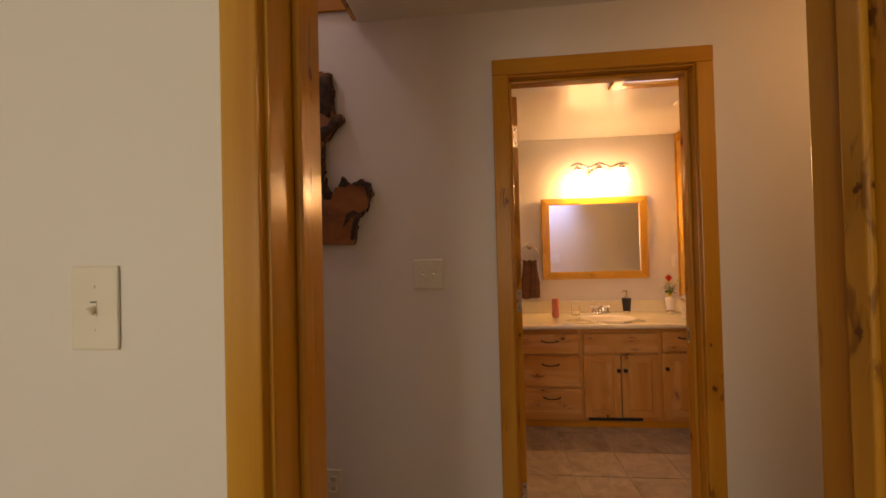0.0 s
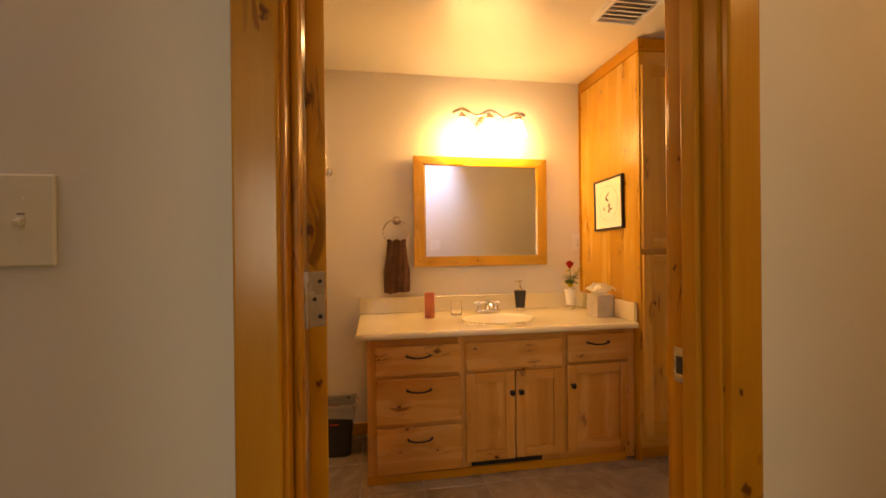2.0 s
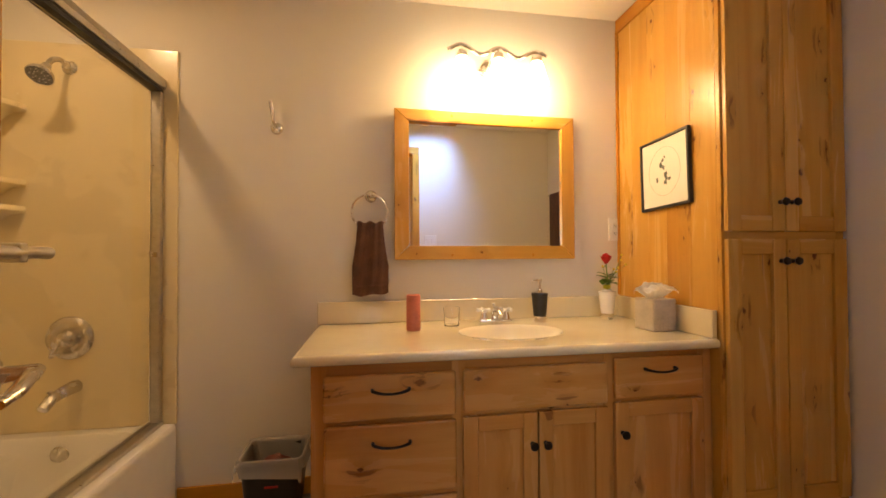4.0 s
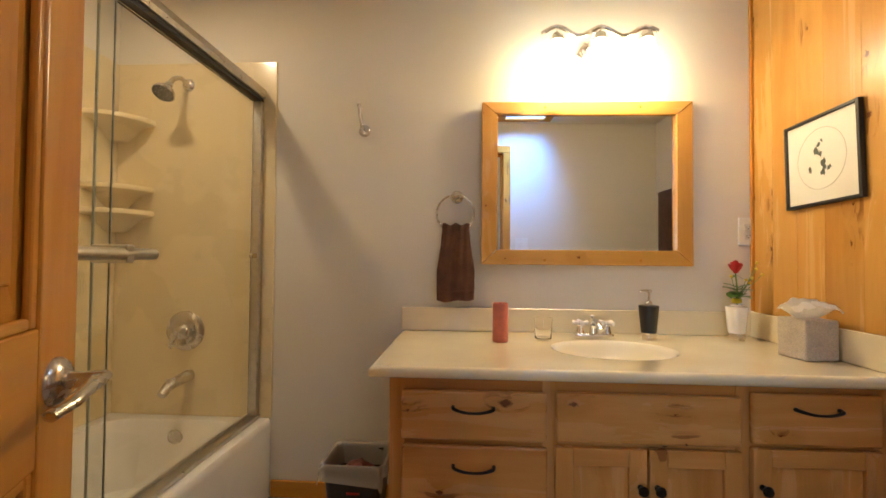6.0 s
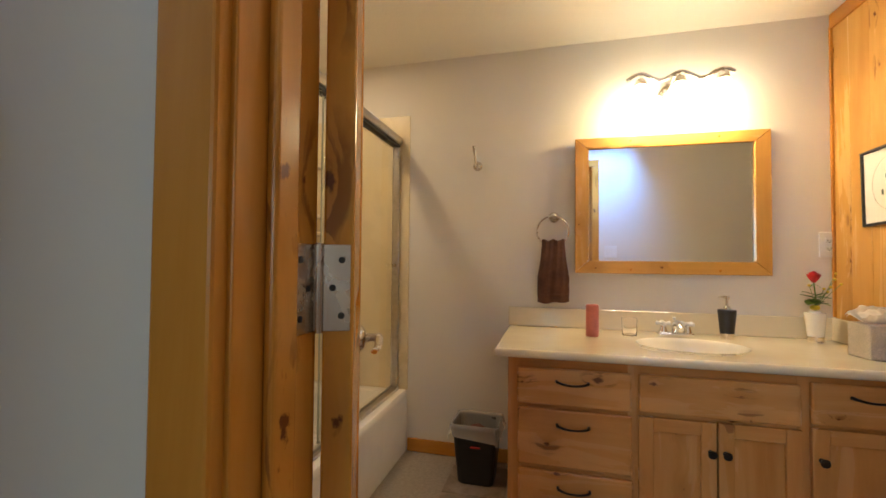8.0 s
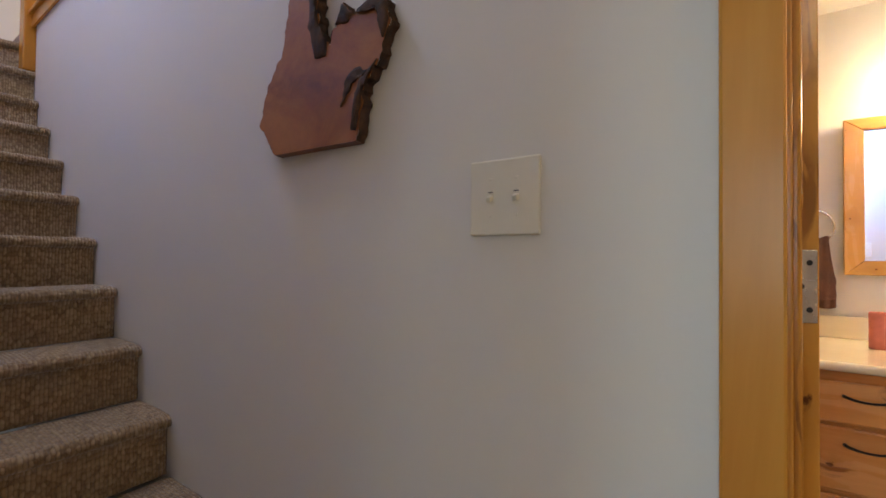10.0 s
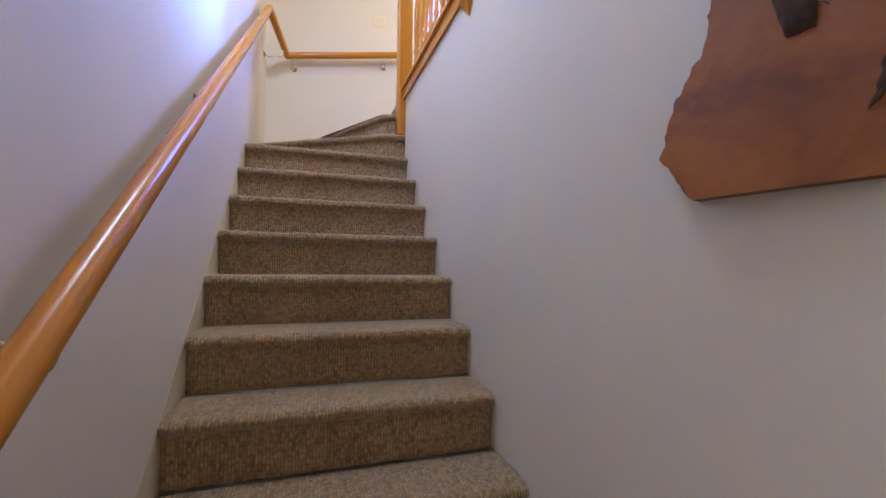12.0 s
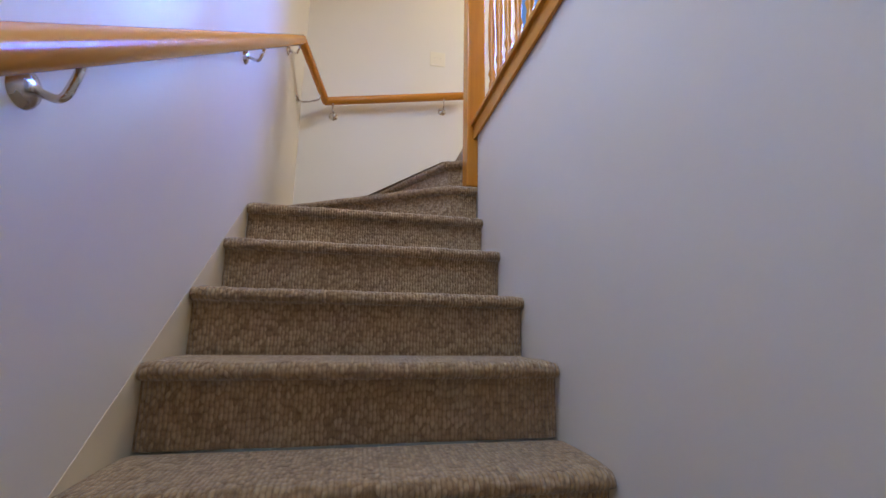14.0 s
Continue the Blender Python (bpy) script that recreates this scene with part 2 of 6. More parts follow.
M_INK = plain("grey_ink", (0.10, 0.11, 0.10), 0.8, var=0.3, scale=80)
M_RED = plain("red_label", (0.50, 0.03, 0.02), 0.4)
M_SEAL = plain("grey_seal", (0.12, 0.11, 0.10), 0.5)
M_BARK = plain("dark_bark", (0.062, 0.031, 0.016), 0.85, var=0.75, scale=40, bump_s=0.9, bump_scale=70)
M_GROUT = plain("grey_grout", (0.34, 0.29, 0.24), 0.85, var=0.15, scale=60, bump_s=0.3)


def slab_material(name, light, mid, dark):
    m, nt, b = material(name)
    v = coords(nt, (1, 1, 1))
    warp = noise_tex(nt, v, 5.0, 4, 0.6, 1.5)
    fine = noise_tex(nt, v, 70, 3)
    c = ramp(nt, [(0.32, dark), (0.5, mid), (0.68, light)], warp.outputs[0])
    c2 = ramp(nt, [(0.3, (0.8, 0.8, 0.8)), (0.7, (1, 1, 1))], fine.outputs[0])
    nt.links.new(mix(nt, c.outputs[0], c2.outputs[0], 0.6, "MULTIPLY"), b.inputs["Base Color"])
    b.inputs["Roughness"].default_value = 0.45
    bump(nt, b, fine.outputs[0], 0.1, 0.002)
    return m


M_TILE = slab_material("taupe_floor_tile", (0.40, 0.31, 0.235), (0.31, 0.235, 0.175), (0.215, 0.16, 0.12))
M_BURL = slab_material("polished_burl_wood", (0.37, 0.132, 0.025), (0.29, 0.092, 0.016), (0.18, 0.052, 0.010))
M_BURLCUT = slab_material("sawn_burl_edge", (0.30, 0.095, 0.03), (0.22, 0.065, 0.022), (0.12, 0.034, 0.013))


def cloth(name, colour, scale=260, strength=0.8, var=0.3):
    m, nt, b = material(name)
    v = coords(nt, (1, 1, 1))
    n = noise_tex(nt, v, scale, 2)
    n2 = noise_tex(nt, v, 14, 4)
    c = ramp(nt, [(0.3, tuple(x * (1 - var) for x in colour)), (0.7, tuple(x * (1 + var) for x in colour))], n2.outputs[0])
    f = ramp(nt, [(0.3, (0.55, 0.55, 0.55)), (0.7, (1, 1, 1))], n.outputs[0])
    nt.links.new(mix(nt, c.outputs[0], f.outputs[0], 0.8, "MULTIPLY"), b.inputs["Base Color"])
    b.inputs["Roughness"].default_value = 0.95
    b.inputs["Sheen Weight"].default_value = 0.1
    bump(nt, b, n.outputs[0], strength, 0.004)
    return m


M_TOWEL = cloth("brown_terry_cloth", (0.115, 0.043, 0.023))
M_BOX = cloth("woven_beige_cover", (0.66, 0.58, 0.48), 320, 0.4, 0.12)


def carpet_material(name, uv):
    """Loop pile in columns: tufts of tan, grey and brown yarn, with shade between them painted darker."""
    m, nt, b = material(name)
    v = coords(nt, (1, 1, 1), vary=False, uv=uv)
    wob = noise_tex(nt, v, 40, 2)
    sway = nt.nodes.new("ShaderNodeVectorMath")
    sway.operation = "MULTIPLY_ADD"
    nt.links.new(wob.outputs["Color"], sway.inputs[0])
    sway.inputs[1].default_value = (0.006, 0.006, 0.0)
    nt.links.new(v, sway.inputs[2])
    v = sway.outputs[0]
    rows = nt.nodes.new("ShaderNodeMapping")
    rows.inputs["Scale"].default_value = (98, 66, 1)
    nt.links.new(v, rows.inputs[0])
    cells = nt.nodes.new("ShaderNodeTexVoronoi")
    cells.voronoi_dimensions = "2D"
    cells.inputs["Scale"].default_value = 1.0
    cells.inputs["Randomness"].default_value = 0.72
    nt.links.new(rows.outputs[0], cells.inputs["Vector"])
    sep = nt.nodes.new("ShaderNodeSeparateColor")
    nt.links.new(cells.outputs["Color"], sep.inputs[0])
    yarn = ramp(nt, [(0.0, (0.27, 0.170, 0.080)), (0.2, (0.35, 0.230, 0.115)), (0.5, (0.42, 0.285, 0.148)), (0.8, (0.47, 0.33, 0.178)), (1.0, (0.52, 0.375, 0.215))], sep.outputs[0])
    big = noise_tex(nt, v, 5, 4)
    bigc = ramp(nt, [(0.3, (0.86, 0.84, 0.82)), (0.7, (1, 1, 1))], big.outputs[0])
    # shade in the creases between tufts and columns is multiplied into the yarn colour
    tuft_shade = ramp(nt, [(0.30, (1, 1, 1)), (0.8, (0.60, 0.54, 0.46))], cells.outputs["Distance"])
    xyz = nt.nodes.new("ShaderNodeSeparateXYZ")
    nt.links.new(rows.outputs[0], xyz.inputs[0])
    col_wave = math_node(nt, "ABSOLUTE", math_node(nt, "SINE", math_node(nt, "MULTIPLY", xyz.outputs[0], 3.14159)))
    column_shade = ramp(nt, [(0.0, (0.62, 0.57, 0.50)), (0.5, (1, 1, 1))], col_wave)
    col = mix(nt, yarn.outputs[0], tuft_shade.outputs[0], 1.0, "MULTIPLY")
    col = mix(nt, col, column_shade.outputs[0], 0.8, "MULTIPLY")
    nt.links.new(mix(nt, col, bigc.outputs[0], 1.0, "MULTIPLY"), b.inputs["Base Color"])
    b.inputs["Roughness"].default_value = 0.97
    b.inputs["Sheen Weight"].default_value = 0.35
    inv = math_node(nt, "SUBTRACT", 1.0, cells.outputs["Distance"])
    fuzz = noise_tex(nt, v, 900, 2)
    h = math_node(nt, "MULTIPLY_ADD", fuzz.outputs[0], 0.35, inv)
    h = math_node(nt, "MULTIPLY_ADD", col_wave, 0.5, h)
    bump(nt, b, h, 0.8, 0.006)
    return m


M_CARPET = carpet_material("berber_loop_carpet", True)
M_CARPET_FLAT = carpet_material("berber_loop_carpet_flat", False)


def patterned_fabric():
    """Printed cotton: packed animal-like blots in ochre, rust, olive and slate with pale outlines."""
    m, nt, b = material("printed_cotton")
    v = coords(nt, (1, 1, 1), vary=False)
    warp = noise_tex(nt, v, 22, 2)
    off = nt.nodes.new("ShaderNodeVectorMath")
    off.operation = "MULTIPLY_ADD"
    nt.links.new(warp.outputs["Color"], off.inputs[0])
    off.inputs[1].default_value = (0.06, 0.06, 0.06)
    nt.links.new(v, off.inputs[2])
    cell = nt.nodes.new("ShaderNodeTexVoronoi")
    edge = nt.nodes.new("ShaderNodeTexVoronoi")
    edge.feature = "DISTANCE_TO_EDGE"
    for t in (cell, edge):
        t.inputs["Scale"].default_value = 50
        nt.links.new(off.outputs[0], t.inputs["Vector"])
    sep = nt.nodes.new("ShaderNodeSeparateColor")
    nt.links.new(cell.outputs["Color"], sep.inputs[0])
    pal = ramp(nt, [(0.0, (0.46, 0.31, 0.05)), (0.24, (0.34, 0.15, 0.03)), (0.40, (0.30, 0.24, 0.05)), (0.54, (0.11, 0.035, 0.020)), (0.68, (0.25, 0.245, 0.23)), (0.82, (0.54, 0.38, 0.08))], sep.outputs[0])
    pal.color_ramp.interpolation = "CONSTANT"
    line = ramp(nt, [(0.02, (0.8, 0.8, 0.8)), (0.06, (0, 0, 0))], edge.outputs["Distance"])
    inner = noise_tex(nt, off.outputs[0], 90, 3)
    shade = ramp(nt, [(0.40, (0.45, 0.36, 0.28)), (0.50, (1, 1, 1))], inner.outputs[0])
    col = mix(nt, pal.outputs[0], shade.outputs[0], 0.6, "MULTIPLY")
    col = mix(nt, col, (0.66, 0.52, 0.24), line.outputs[0])
    nt.links.new(col, b.inputs["Base Color"])
    b.inputs["Roughness"].default_value = 0.9
    weave = noise_tex(nt, v, 500, 2)
    bump(nt, b, weave.outputs[0], 0.3, 0.002)
    return m


M_FABRIC = patterned_fabric()


def glass_material(name, rough=0.0, tint=(1, 1, 1)):
    m, nt, b = material(name)
    b.inputs["Base Color"].default_value = (*tint, 1)
    b.inputs["Transmission Weight"].default_value = 1.0
    b.inputs["Roughness"].default_value = rough
    b.inputs["IOR"].default_value = 1.45
    n = noise_tex(nt, coords(nt, (1, 1, 1)), 3, 2)
    r = ramp(nt, [(0.4, (rough, rough, rough)), (0.8, (rough + 0.02,) * 3)], n.outputs[0])
    nt.links.new(r.outputs[0], b.inputs["Roughness"])
    return m


M_GLASS = glass_material("clear_glass")
M_GLASS.node_tree.nodes["Principled BSDF"].inputs["IOR"].default_value = 1.2
M_PANE = glass_material("shower_glass", 0.0, (0.97, 0.98, 0.96))
M_WASTE = plain("dark_red_wrapping", (0.13, 0.035, 0.028), 0.4, var=0.5, scale=22, bump_s=0.6, bump_scale=40)
M_LINER = plain("clear_bin_liner", (0.86, 0.84, 0.82), 0.22, var=0.04)
M_LINER.node_tree.nodes["Principled BSDF"].inputs["Alpha"].default_value = 0.36
M_PANEEDGE = plain("ground_glass_edge", (0.33, 0.36, 0.32), 0.3, var=0.1)
M_MIRROR, _nt, _b = material("silvered_mirror")
_b.inputs["Metallic"].default_value = 1.0
_b.inputs["Base Color"].default_value = (0.90, 0.91, 0.90, 1)
_b.inputs["Roughness"].default_value = 0.006


def glow(name, colour, strength):
    m, nt, b = material(name)
    b.inputs["Base Color"].default_value = (0.9, 0.88, 0.85, 1)
    b.inputs["Emission Color"].default_value = (*colour, 1)
    b.inputs["Emission Strength"].default_value = strength
    return m


M_SHADE = glow("lit_frosted_glass", (1.0, 0.80, 0.50), 36.0)
M_SKYPANE = glow("lit_skylight_diffuser", (0.86, 0.92, 1.0), 4.5)
M_HALLGLOBE = glow("lit_opal_globe", (1.0, 0.82, 0.6), 3.0)


# ---- mesh helpers ----
def mesh_object(name, bm, mat, smooth=False):
    me = bpy.data.meshes.new(name)
    bmesh.ops.recalc_face_normals(bm, faces=bm.faces)
    bm.to_mesh(me)
    bm.free()
    me.materials.append(mat)
    if smooth:
        me.shade_smooth()
        if smooth != "all":
            me.set_sharp_from_angle(angle=radians(38))
    return new(name, me)


def part(name, bm, mat, parent=None, label="", smooth=False):
    ob = mesh_object(name, bm, mat, smooth)
    if parent is not None:
        ob.parent = parent
    if label:
        ob["label"] = label
    return ob


def thing(name, label, category, group="", kind=""):
    return tagged(new(name), label, category, group, kind)


def box(x0, y0, z0, x1, y1, z1, bevel=0.0, seg=2, bm=None):
    b = bmesh.new()
    bmesh.ops.create_cube(b, size=1)
    bmesh.ops.transform(b, matrix=Matrix.LocRotScale(((x0 + x1) / 2, (y0 + y1) / 2, (z0 + z1) / 2), None, (x1 - x0, y1 - y0, z1 - z0)), verts=b.verts)
    if bevel:
        bmesh.ops.bevel(b, geom=b.edges[:], offset=bevel, segments=seg, affect="EDGES", profile=0.5)
    return merge(bm, b)


def merge(bm, b):
    if bm is None:
        return b
    me = bpy.data.meshes.new("tmp")
    b.to_mesh(me)
    b.free()
    bm.from_mesh(me)
    bpy.data.meshes.remove(me)
    return bm


def turned(b, m):
    bmesh.ops.transform(b, matrix=m, verts=b.verts)
    return b


def lathe(profile, seg=32, m=Matrix(), bm=None):
    """Turned shape: (radius, height) pairs about the local z axis."""
    b = bmesh.new()
    rings = []
    for r, h in profile:
        if r < 1e-5:
            rings.append([b.verts.new((0, 0, h))])
        else:
            rings.append([b.verts.new((r * math.cos(2 * math.pi * k / seg), r * math.sin(2 * math.pi * k / seg), h)) for k in range(seg)])
    for a, c in zip(rings, rings[1:]):
        for k in range(seg):
            p, q = k, (k + 1) % seg
            if len(a) == 1 and len(c) == 1:
                continue
            if len(a) == 1:
                b.faces.new((a[0], c[p], c[q]))
            elif len(c) == 1:
                b.faces.new((a[p], a[q], c[0]))
            else:
                b.faces.new((a[p], a[q], c[q], c[p]))
    return merge(bm, turned(b, m))


def tube(points, radius, seg=12, bm=None, squash=1.0, up=(0, 0, 1), closed=False):
    """Round bar swept along a line; radius is a number or one per point."""
    b = bmesh.new()
    pts = [Vector(p) for p in points]
    n = len(pts)
    radii = [radius] * n if isinstance(radius, (int, float)) else radius
    rings = []
    for i, p in enumerate(pts):
        if closed:
            d = (pts[(i + 1) % n] - pts[i - 1]).normalized()
        else:
            d = (pts[min(i + 1, n - 1)] - pts[max(i - 1, 0)]).normalized()
        u = Vector(up)
        if abs(d.dot(u)) > 0.95:
            u = Vector((1, 0, 0))
        s = d.cross(u).normalized()
        w = s.cross(d).normalized()
        rings.append([b.verts.new(p + radii[i] * (math.cos(a) * s + squash * math.sin(a) * w)) for a in (2 * math.pi * k / seg for k in range(seg))])
    for i in range(n if closed else n - 1):
        a, c = rings[i], rings[(i + 1) % n]
        for k in range(seg):
            b.faces.new((a[k], a[(k + 1) % seg], c[(k + 1) % seg], c[k]))
    if not closed:
        b.faces.new(rings[0])
        b.faces.new(rings[-1][::-1])
    return merge(bm, b)


def prism(outline, axis, a, c, bevel=0.0, bm=None):
    """Flat outline pushed through from a to c along an axis. Outline pairs follow the other two axes in order."""
    b = bmesh.new()

    def at(p, w):
        q = list(p)
        q.insert(axis, w)
        return b.verts.new(q)

    lo = [at(p, a) for p in outline]
    hi = [at(p, c) for p in outline]
    n = len(outline)
    b.faces.new(lo)
    b.faces.new(hi[::-1])
    for k in range(n):
        b.faces.new((lo[k], hi[k], hi[(k + 1) % n], lo[(k + 1) % n]))
    if bevel:
        bmesh.ops.recalc_face_normals(b, faces=b.faces)
        bmesh.ops.bevel(b, geom=b.edges[:], offset=bevel, segments=2, affect="EDGES", profile=0.5)
    return merge(bm, b)


def smooth_line(pts, per=8):
    """Catmull-Rom curve through a few points."""
    p = [Vector(q) for q in pts]
    p = [2 * p[0] - p[1], *p, 2 * p[-1] - p[-2]]
    out = []
    for i in range(1, len(p) - 2):
        for k in range(per):
            t = k / per
            out.append(0.5 * (2 * p[i] + (p[i + 1] - p[i - 1]) * t + (2 * p[i - 1] - 5 * p[i] + 4 * p[i + 1] - p[i + 2]) * t * t + (3 * p[i] - p[i - 1] - 3 * p[i + 1] + p[i + 2]) * t ** 3))
    out.append(p[-2])
    return out


# ---- structure ----
FLOOR = -0.045
BATH_TOP = 2.295
HALL_TOP = 2.30
WY = 3.0        # hall face of the bathroom wall
BY = 5.085      # bathroom back wall
DX0, DX1, DTOP = 0.405, 1.137, 2.012     # clear bathroom doorway
SX0, SX1, STOP = 0.005, 0.80, 2.03       # clear doorway of the first room
STAIR_Y = 2.0
FAR_X = -3.78


def structure(name, bm, mat, label="", category="", smooth=False):
    return tagged(mesh_object(name, bm, mat, smooth), label, category, kind="structure")


def wall(name, boxes, label):
    bm = None
    for b in boxes:
        bm = box(*b, bm=bm)
    return structure(name, bm, M_WALL, label, "wall")


wall("wall_north", [
    (-2.84, WY, FLOOR - 0.2, DX0 - 0.018, WY + 0.12, 2.42),
    (DX0 - 0.018, WY, DTOP + 0.018, DX1 + 0.018, WY + 0.12, 2.42),
    (DX1 + 0.018, WY, FLOOR - 0.2, 3.4, WY + 0.12, 2.42)], "cream painted wall between hall and bathroom")
wall("wall_south", [
    (-0.46, 1.77, FLOOR - 0.2, SX0 - 0.018, 1.94, 2.42),
    (SX0 - 0.018, 1.77, STOP + 0.018, SX1 + 0.018, 1.94, 2.42),
    (SX1 + 0.018, 1.77, FLOOR - 0.2, 3.4, 1.94, 2.42)], "cream painted hall wall with a doorway")
wall("wall_stair", [(FAR_X - 0.12, 1.88, FLOOR - 0.2, -0.46, STAIR_Y, 3.95)], "cream painted stairwell wall with a handrail")
wall("wall_landing", [(FAR_X - 0.12, STAIR_Y, FLOOR - 0.2, FAR_X, 3.62, 6.4)], "cream painted wall at the head of the stairs")
# unseen wall; its opening is made up to hold the blue stair lamps
wall("wall_upstairs_west", [(FAR_X - 0.12, 4.48, FLOOR - 0.2, FAR_X, 5.4, 6.4), (FAR_X - 0.12, 3.62, FLOOR - 0.2, FAR_X, 4.48, 3.58), (FAR_X - 0.12, 3.62, 4.52, FAR_X, 4.48, 6.4)], "pale painted unseen upstairs wall with an opening added for the blue lamps")
wall("wall_bath_back", [(-1.1, BY, FLOOR - 0.2, 2.7, BY + 0.12, 2.44)], "cream painted bathroom wall behind the vanity")
wall("wall_bath_left", [(-1.07, WY + 0.12, FLOOR - 0.2, -0.95, BY, 2.44)], "cream painted wall behind the bathtub")
wall("wall_bath_tub_end", [(-0.95, WY + 0.12, FLOOR - 0.2, -0.16, 3.54, BATH_TOP)], "cream painted wall at the foot of the bathtub")
wall("wall_bath_right", [(2.53, WY + 0.12, FLOOR - 0.2, 2.65, BY, 2.44)], "cream painted bathroom side wall")
wall("wall_hall_end", [(3.4, 1.6, FLOOR - 0.2, 3.52, 3.2, 2.55)], "cream painted wall closing the hall")
wall("wall_room_west", [(-1.8, -1.62, FLOOR - 0.2, -1.68, 1.77, 2.55)], "pale painted wall of the first room")
wall("wall_room_east", [(3.0, -1.62, FLOOR - 0.2, 3.12, 1.77, 2.55)], "pale painted wall of the first room")
# unseen wall; both openings are assumed, to let the daylight lamps in
wall("wall_room_south", [
    (-1.68, -1.62, FLOOR - 0.2, -1.42, -1.5, 2.55), (-0.28, -1.62, FLOOR - 0.2, 0.48, -1.5, 2.55), (1.42, -1.62, FLOOR - 0.2, 3.0, -1.5, 2.55),
    (0.48, -1.62, FLOOR - 0.2, 1.42, -1.5, 0.72), (0.48, -1.62, 2.08, 1.42, -1.5, 2.55),
    (-1.42, -1.62, FLOOR - 0.2, -0.28, -1.5, 0.72), (-1.42, -1.62, 2.08, -0.28, -1.5, 2.55)], "pale painted unseen wall with two assumed window openings")
wall("wall_room_north_west", [(-1.68, 1.77, FLOOR - 0.2, -0.46, 1.88, 2.42)], "pale painted wall of the first room")
wall("wall_upstairs", [(FAR_X, 5.0, 2.48, 1.0, 5.12, 6.4)], "pale painted upstairs wall")
wall("wall_upstairs_east", [(-0.2, 1.88, 2.56, -0.08, 5.0, 6.4)], "pale painted wall above the hall")

structure("floor", box(-4.0, -1.7, FLOOR - 0.25, 3.6, 2.99, FLOOR), M_CARPET_FLAT, "tan looped carpet on the hall floor", "floor")
structure("ceiling_hall", box(-0.24, 1.94, HALL_TOP, 3.4, WY, 2.55, 0.0), M_CEIL, "cream textured hall ceiling ending at the stairwell", "ceiling")
structure("ceiling_room", box(-1.8, -1.62, 2.42, 3.12, 1.94, 2.55), M_CEIL, "cream ceiling of the first room", "ceiling")
structure("trim", prism([(WY - 0.5, 2.30), (WY - 0.012, 2.30), (WY - 0.012, 2.36), (WY - 0.5, 2.36)], 0, -0.262, -0.24, 0.003), TRIM[1], "dark edge board at the end of the hall ceiling", "trim")

# bathroom ceiling with the skylight hole
SKX0, SKX1, SKY0, SKY1 = 1.14, 1.485, 3.27, 3.857
bm = None
for b in ((-1.0, WY + 0.12, SKX0, BY), (SKX1, WY + 0.12, 2.6, BY), (SKX0, WY + 0.12, SKX1, SKY0), (SKX0, SKY1, SKX1, BY)):
    bm = box(b[0], b[1], BATH_TOP, b[2], b[3], BATH_TOP + 0.11, bm=bm)
structure("ceiling_bath", bm, M_CEIL, "cream satin bathroom ceiling with a skylight hole", "ceiling")
# ceiling above the stairs climbs away from the stair wall
structure("ceiling_stair", prism([(1.88, 3.70), (5.12, 5.9), (5.12, 6.05), (1.88, 3.85)], 0, FAR_X - 0.1, -0.08), M_CEIL, "cream sloped ceiling above the stairwell", "ceiling")
structure("floor_upstairs", box(FAR_X, WY + 0.13, 2.44, 1.0, 5.0, 2.485), M_CARPET_FLAT, "tan looped carpet on the upstairs floor", "floor")


# ---- doorways ----
def doorway(name, x0, x1, top, y0, y1, stop_y, label, head_lip=True, sides=(True, True), w=0.070):
    """Jambs, head, stops and flat casings round a clear opening in a wall between y0 and y1."""
    d = thing(name, label, "door frame", kind="structure")
    j = 0.018
    part("jamb", box(x0 - j, y0 - 0.004, FLOOR, x0, y1 + 0.004, top + j, 0.002), TRIM[2], d)
    part("jamb", box(x1, y0 - 0.004, FLOOR, x1 + j, y1 + 0.004, top + j, 0.002), TRIM[2], d)
    part("head_jamb", box(x0, y0 - 0.004, top, x1, y1 + 0.004, top + j, 0.002), TRIM[0], d)
    s = 0.013
    part("door_stop", box(x0, stop_y - 0.02, FLOOR, x0 + s, stop_y + 0.02, top, 0.005, 3), TRIM[2], d)
    part("door_stop", box(x1 - s, stop_y - 0.02, FLOOR, x1, stop_y + 0.02, top, 0.005, 3), TRIM[2], d)
    part("door_stop", box(x0 + s, stop_y - 0.02, top - s, x1 - s, stop_y + 0.02, top, 0.005, 3), TRIM[0], d)
    for on, a, c in ((sides[0], y0 - 0.022, y0), (sides[1], y1, y1 + 0.020)):
        if on:
            part("casing", box(x0 - w, a, FLOOR, x0 - 0.006, c, top + 0.006, 0.004, 2), TRIM[2], d)
            part("casing", box(x1 + 0.006, a, FLOOR, x1 + w, c, top + 0.006, 0.004, 2), TRIM[2], d)
            part("head_casing", box(x0 - w, a - 0.002, top + 0.006, x1 + w, c, top + w, 0.004, 2), TRIM[0], d)
    return d


frame_bath = doorway("door_frame", DX0, DX1, DTOP, WY, WY + 0.12, WY + 0.055, "varnished knotty pine door frame of the bathroom")
frame_room = doorway("door_frame", SX0, SX1, STOP, 1.77, 1.94, 1.855, "varnished knotty pine door frame of the first room", sides=(True, False), w=0.058)

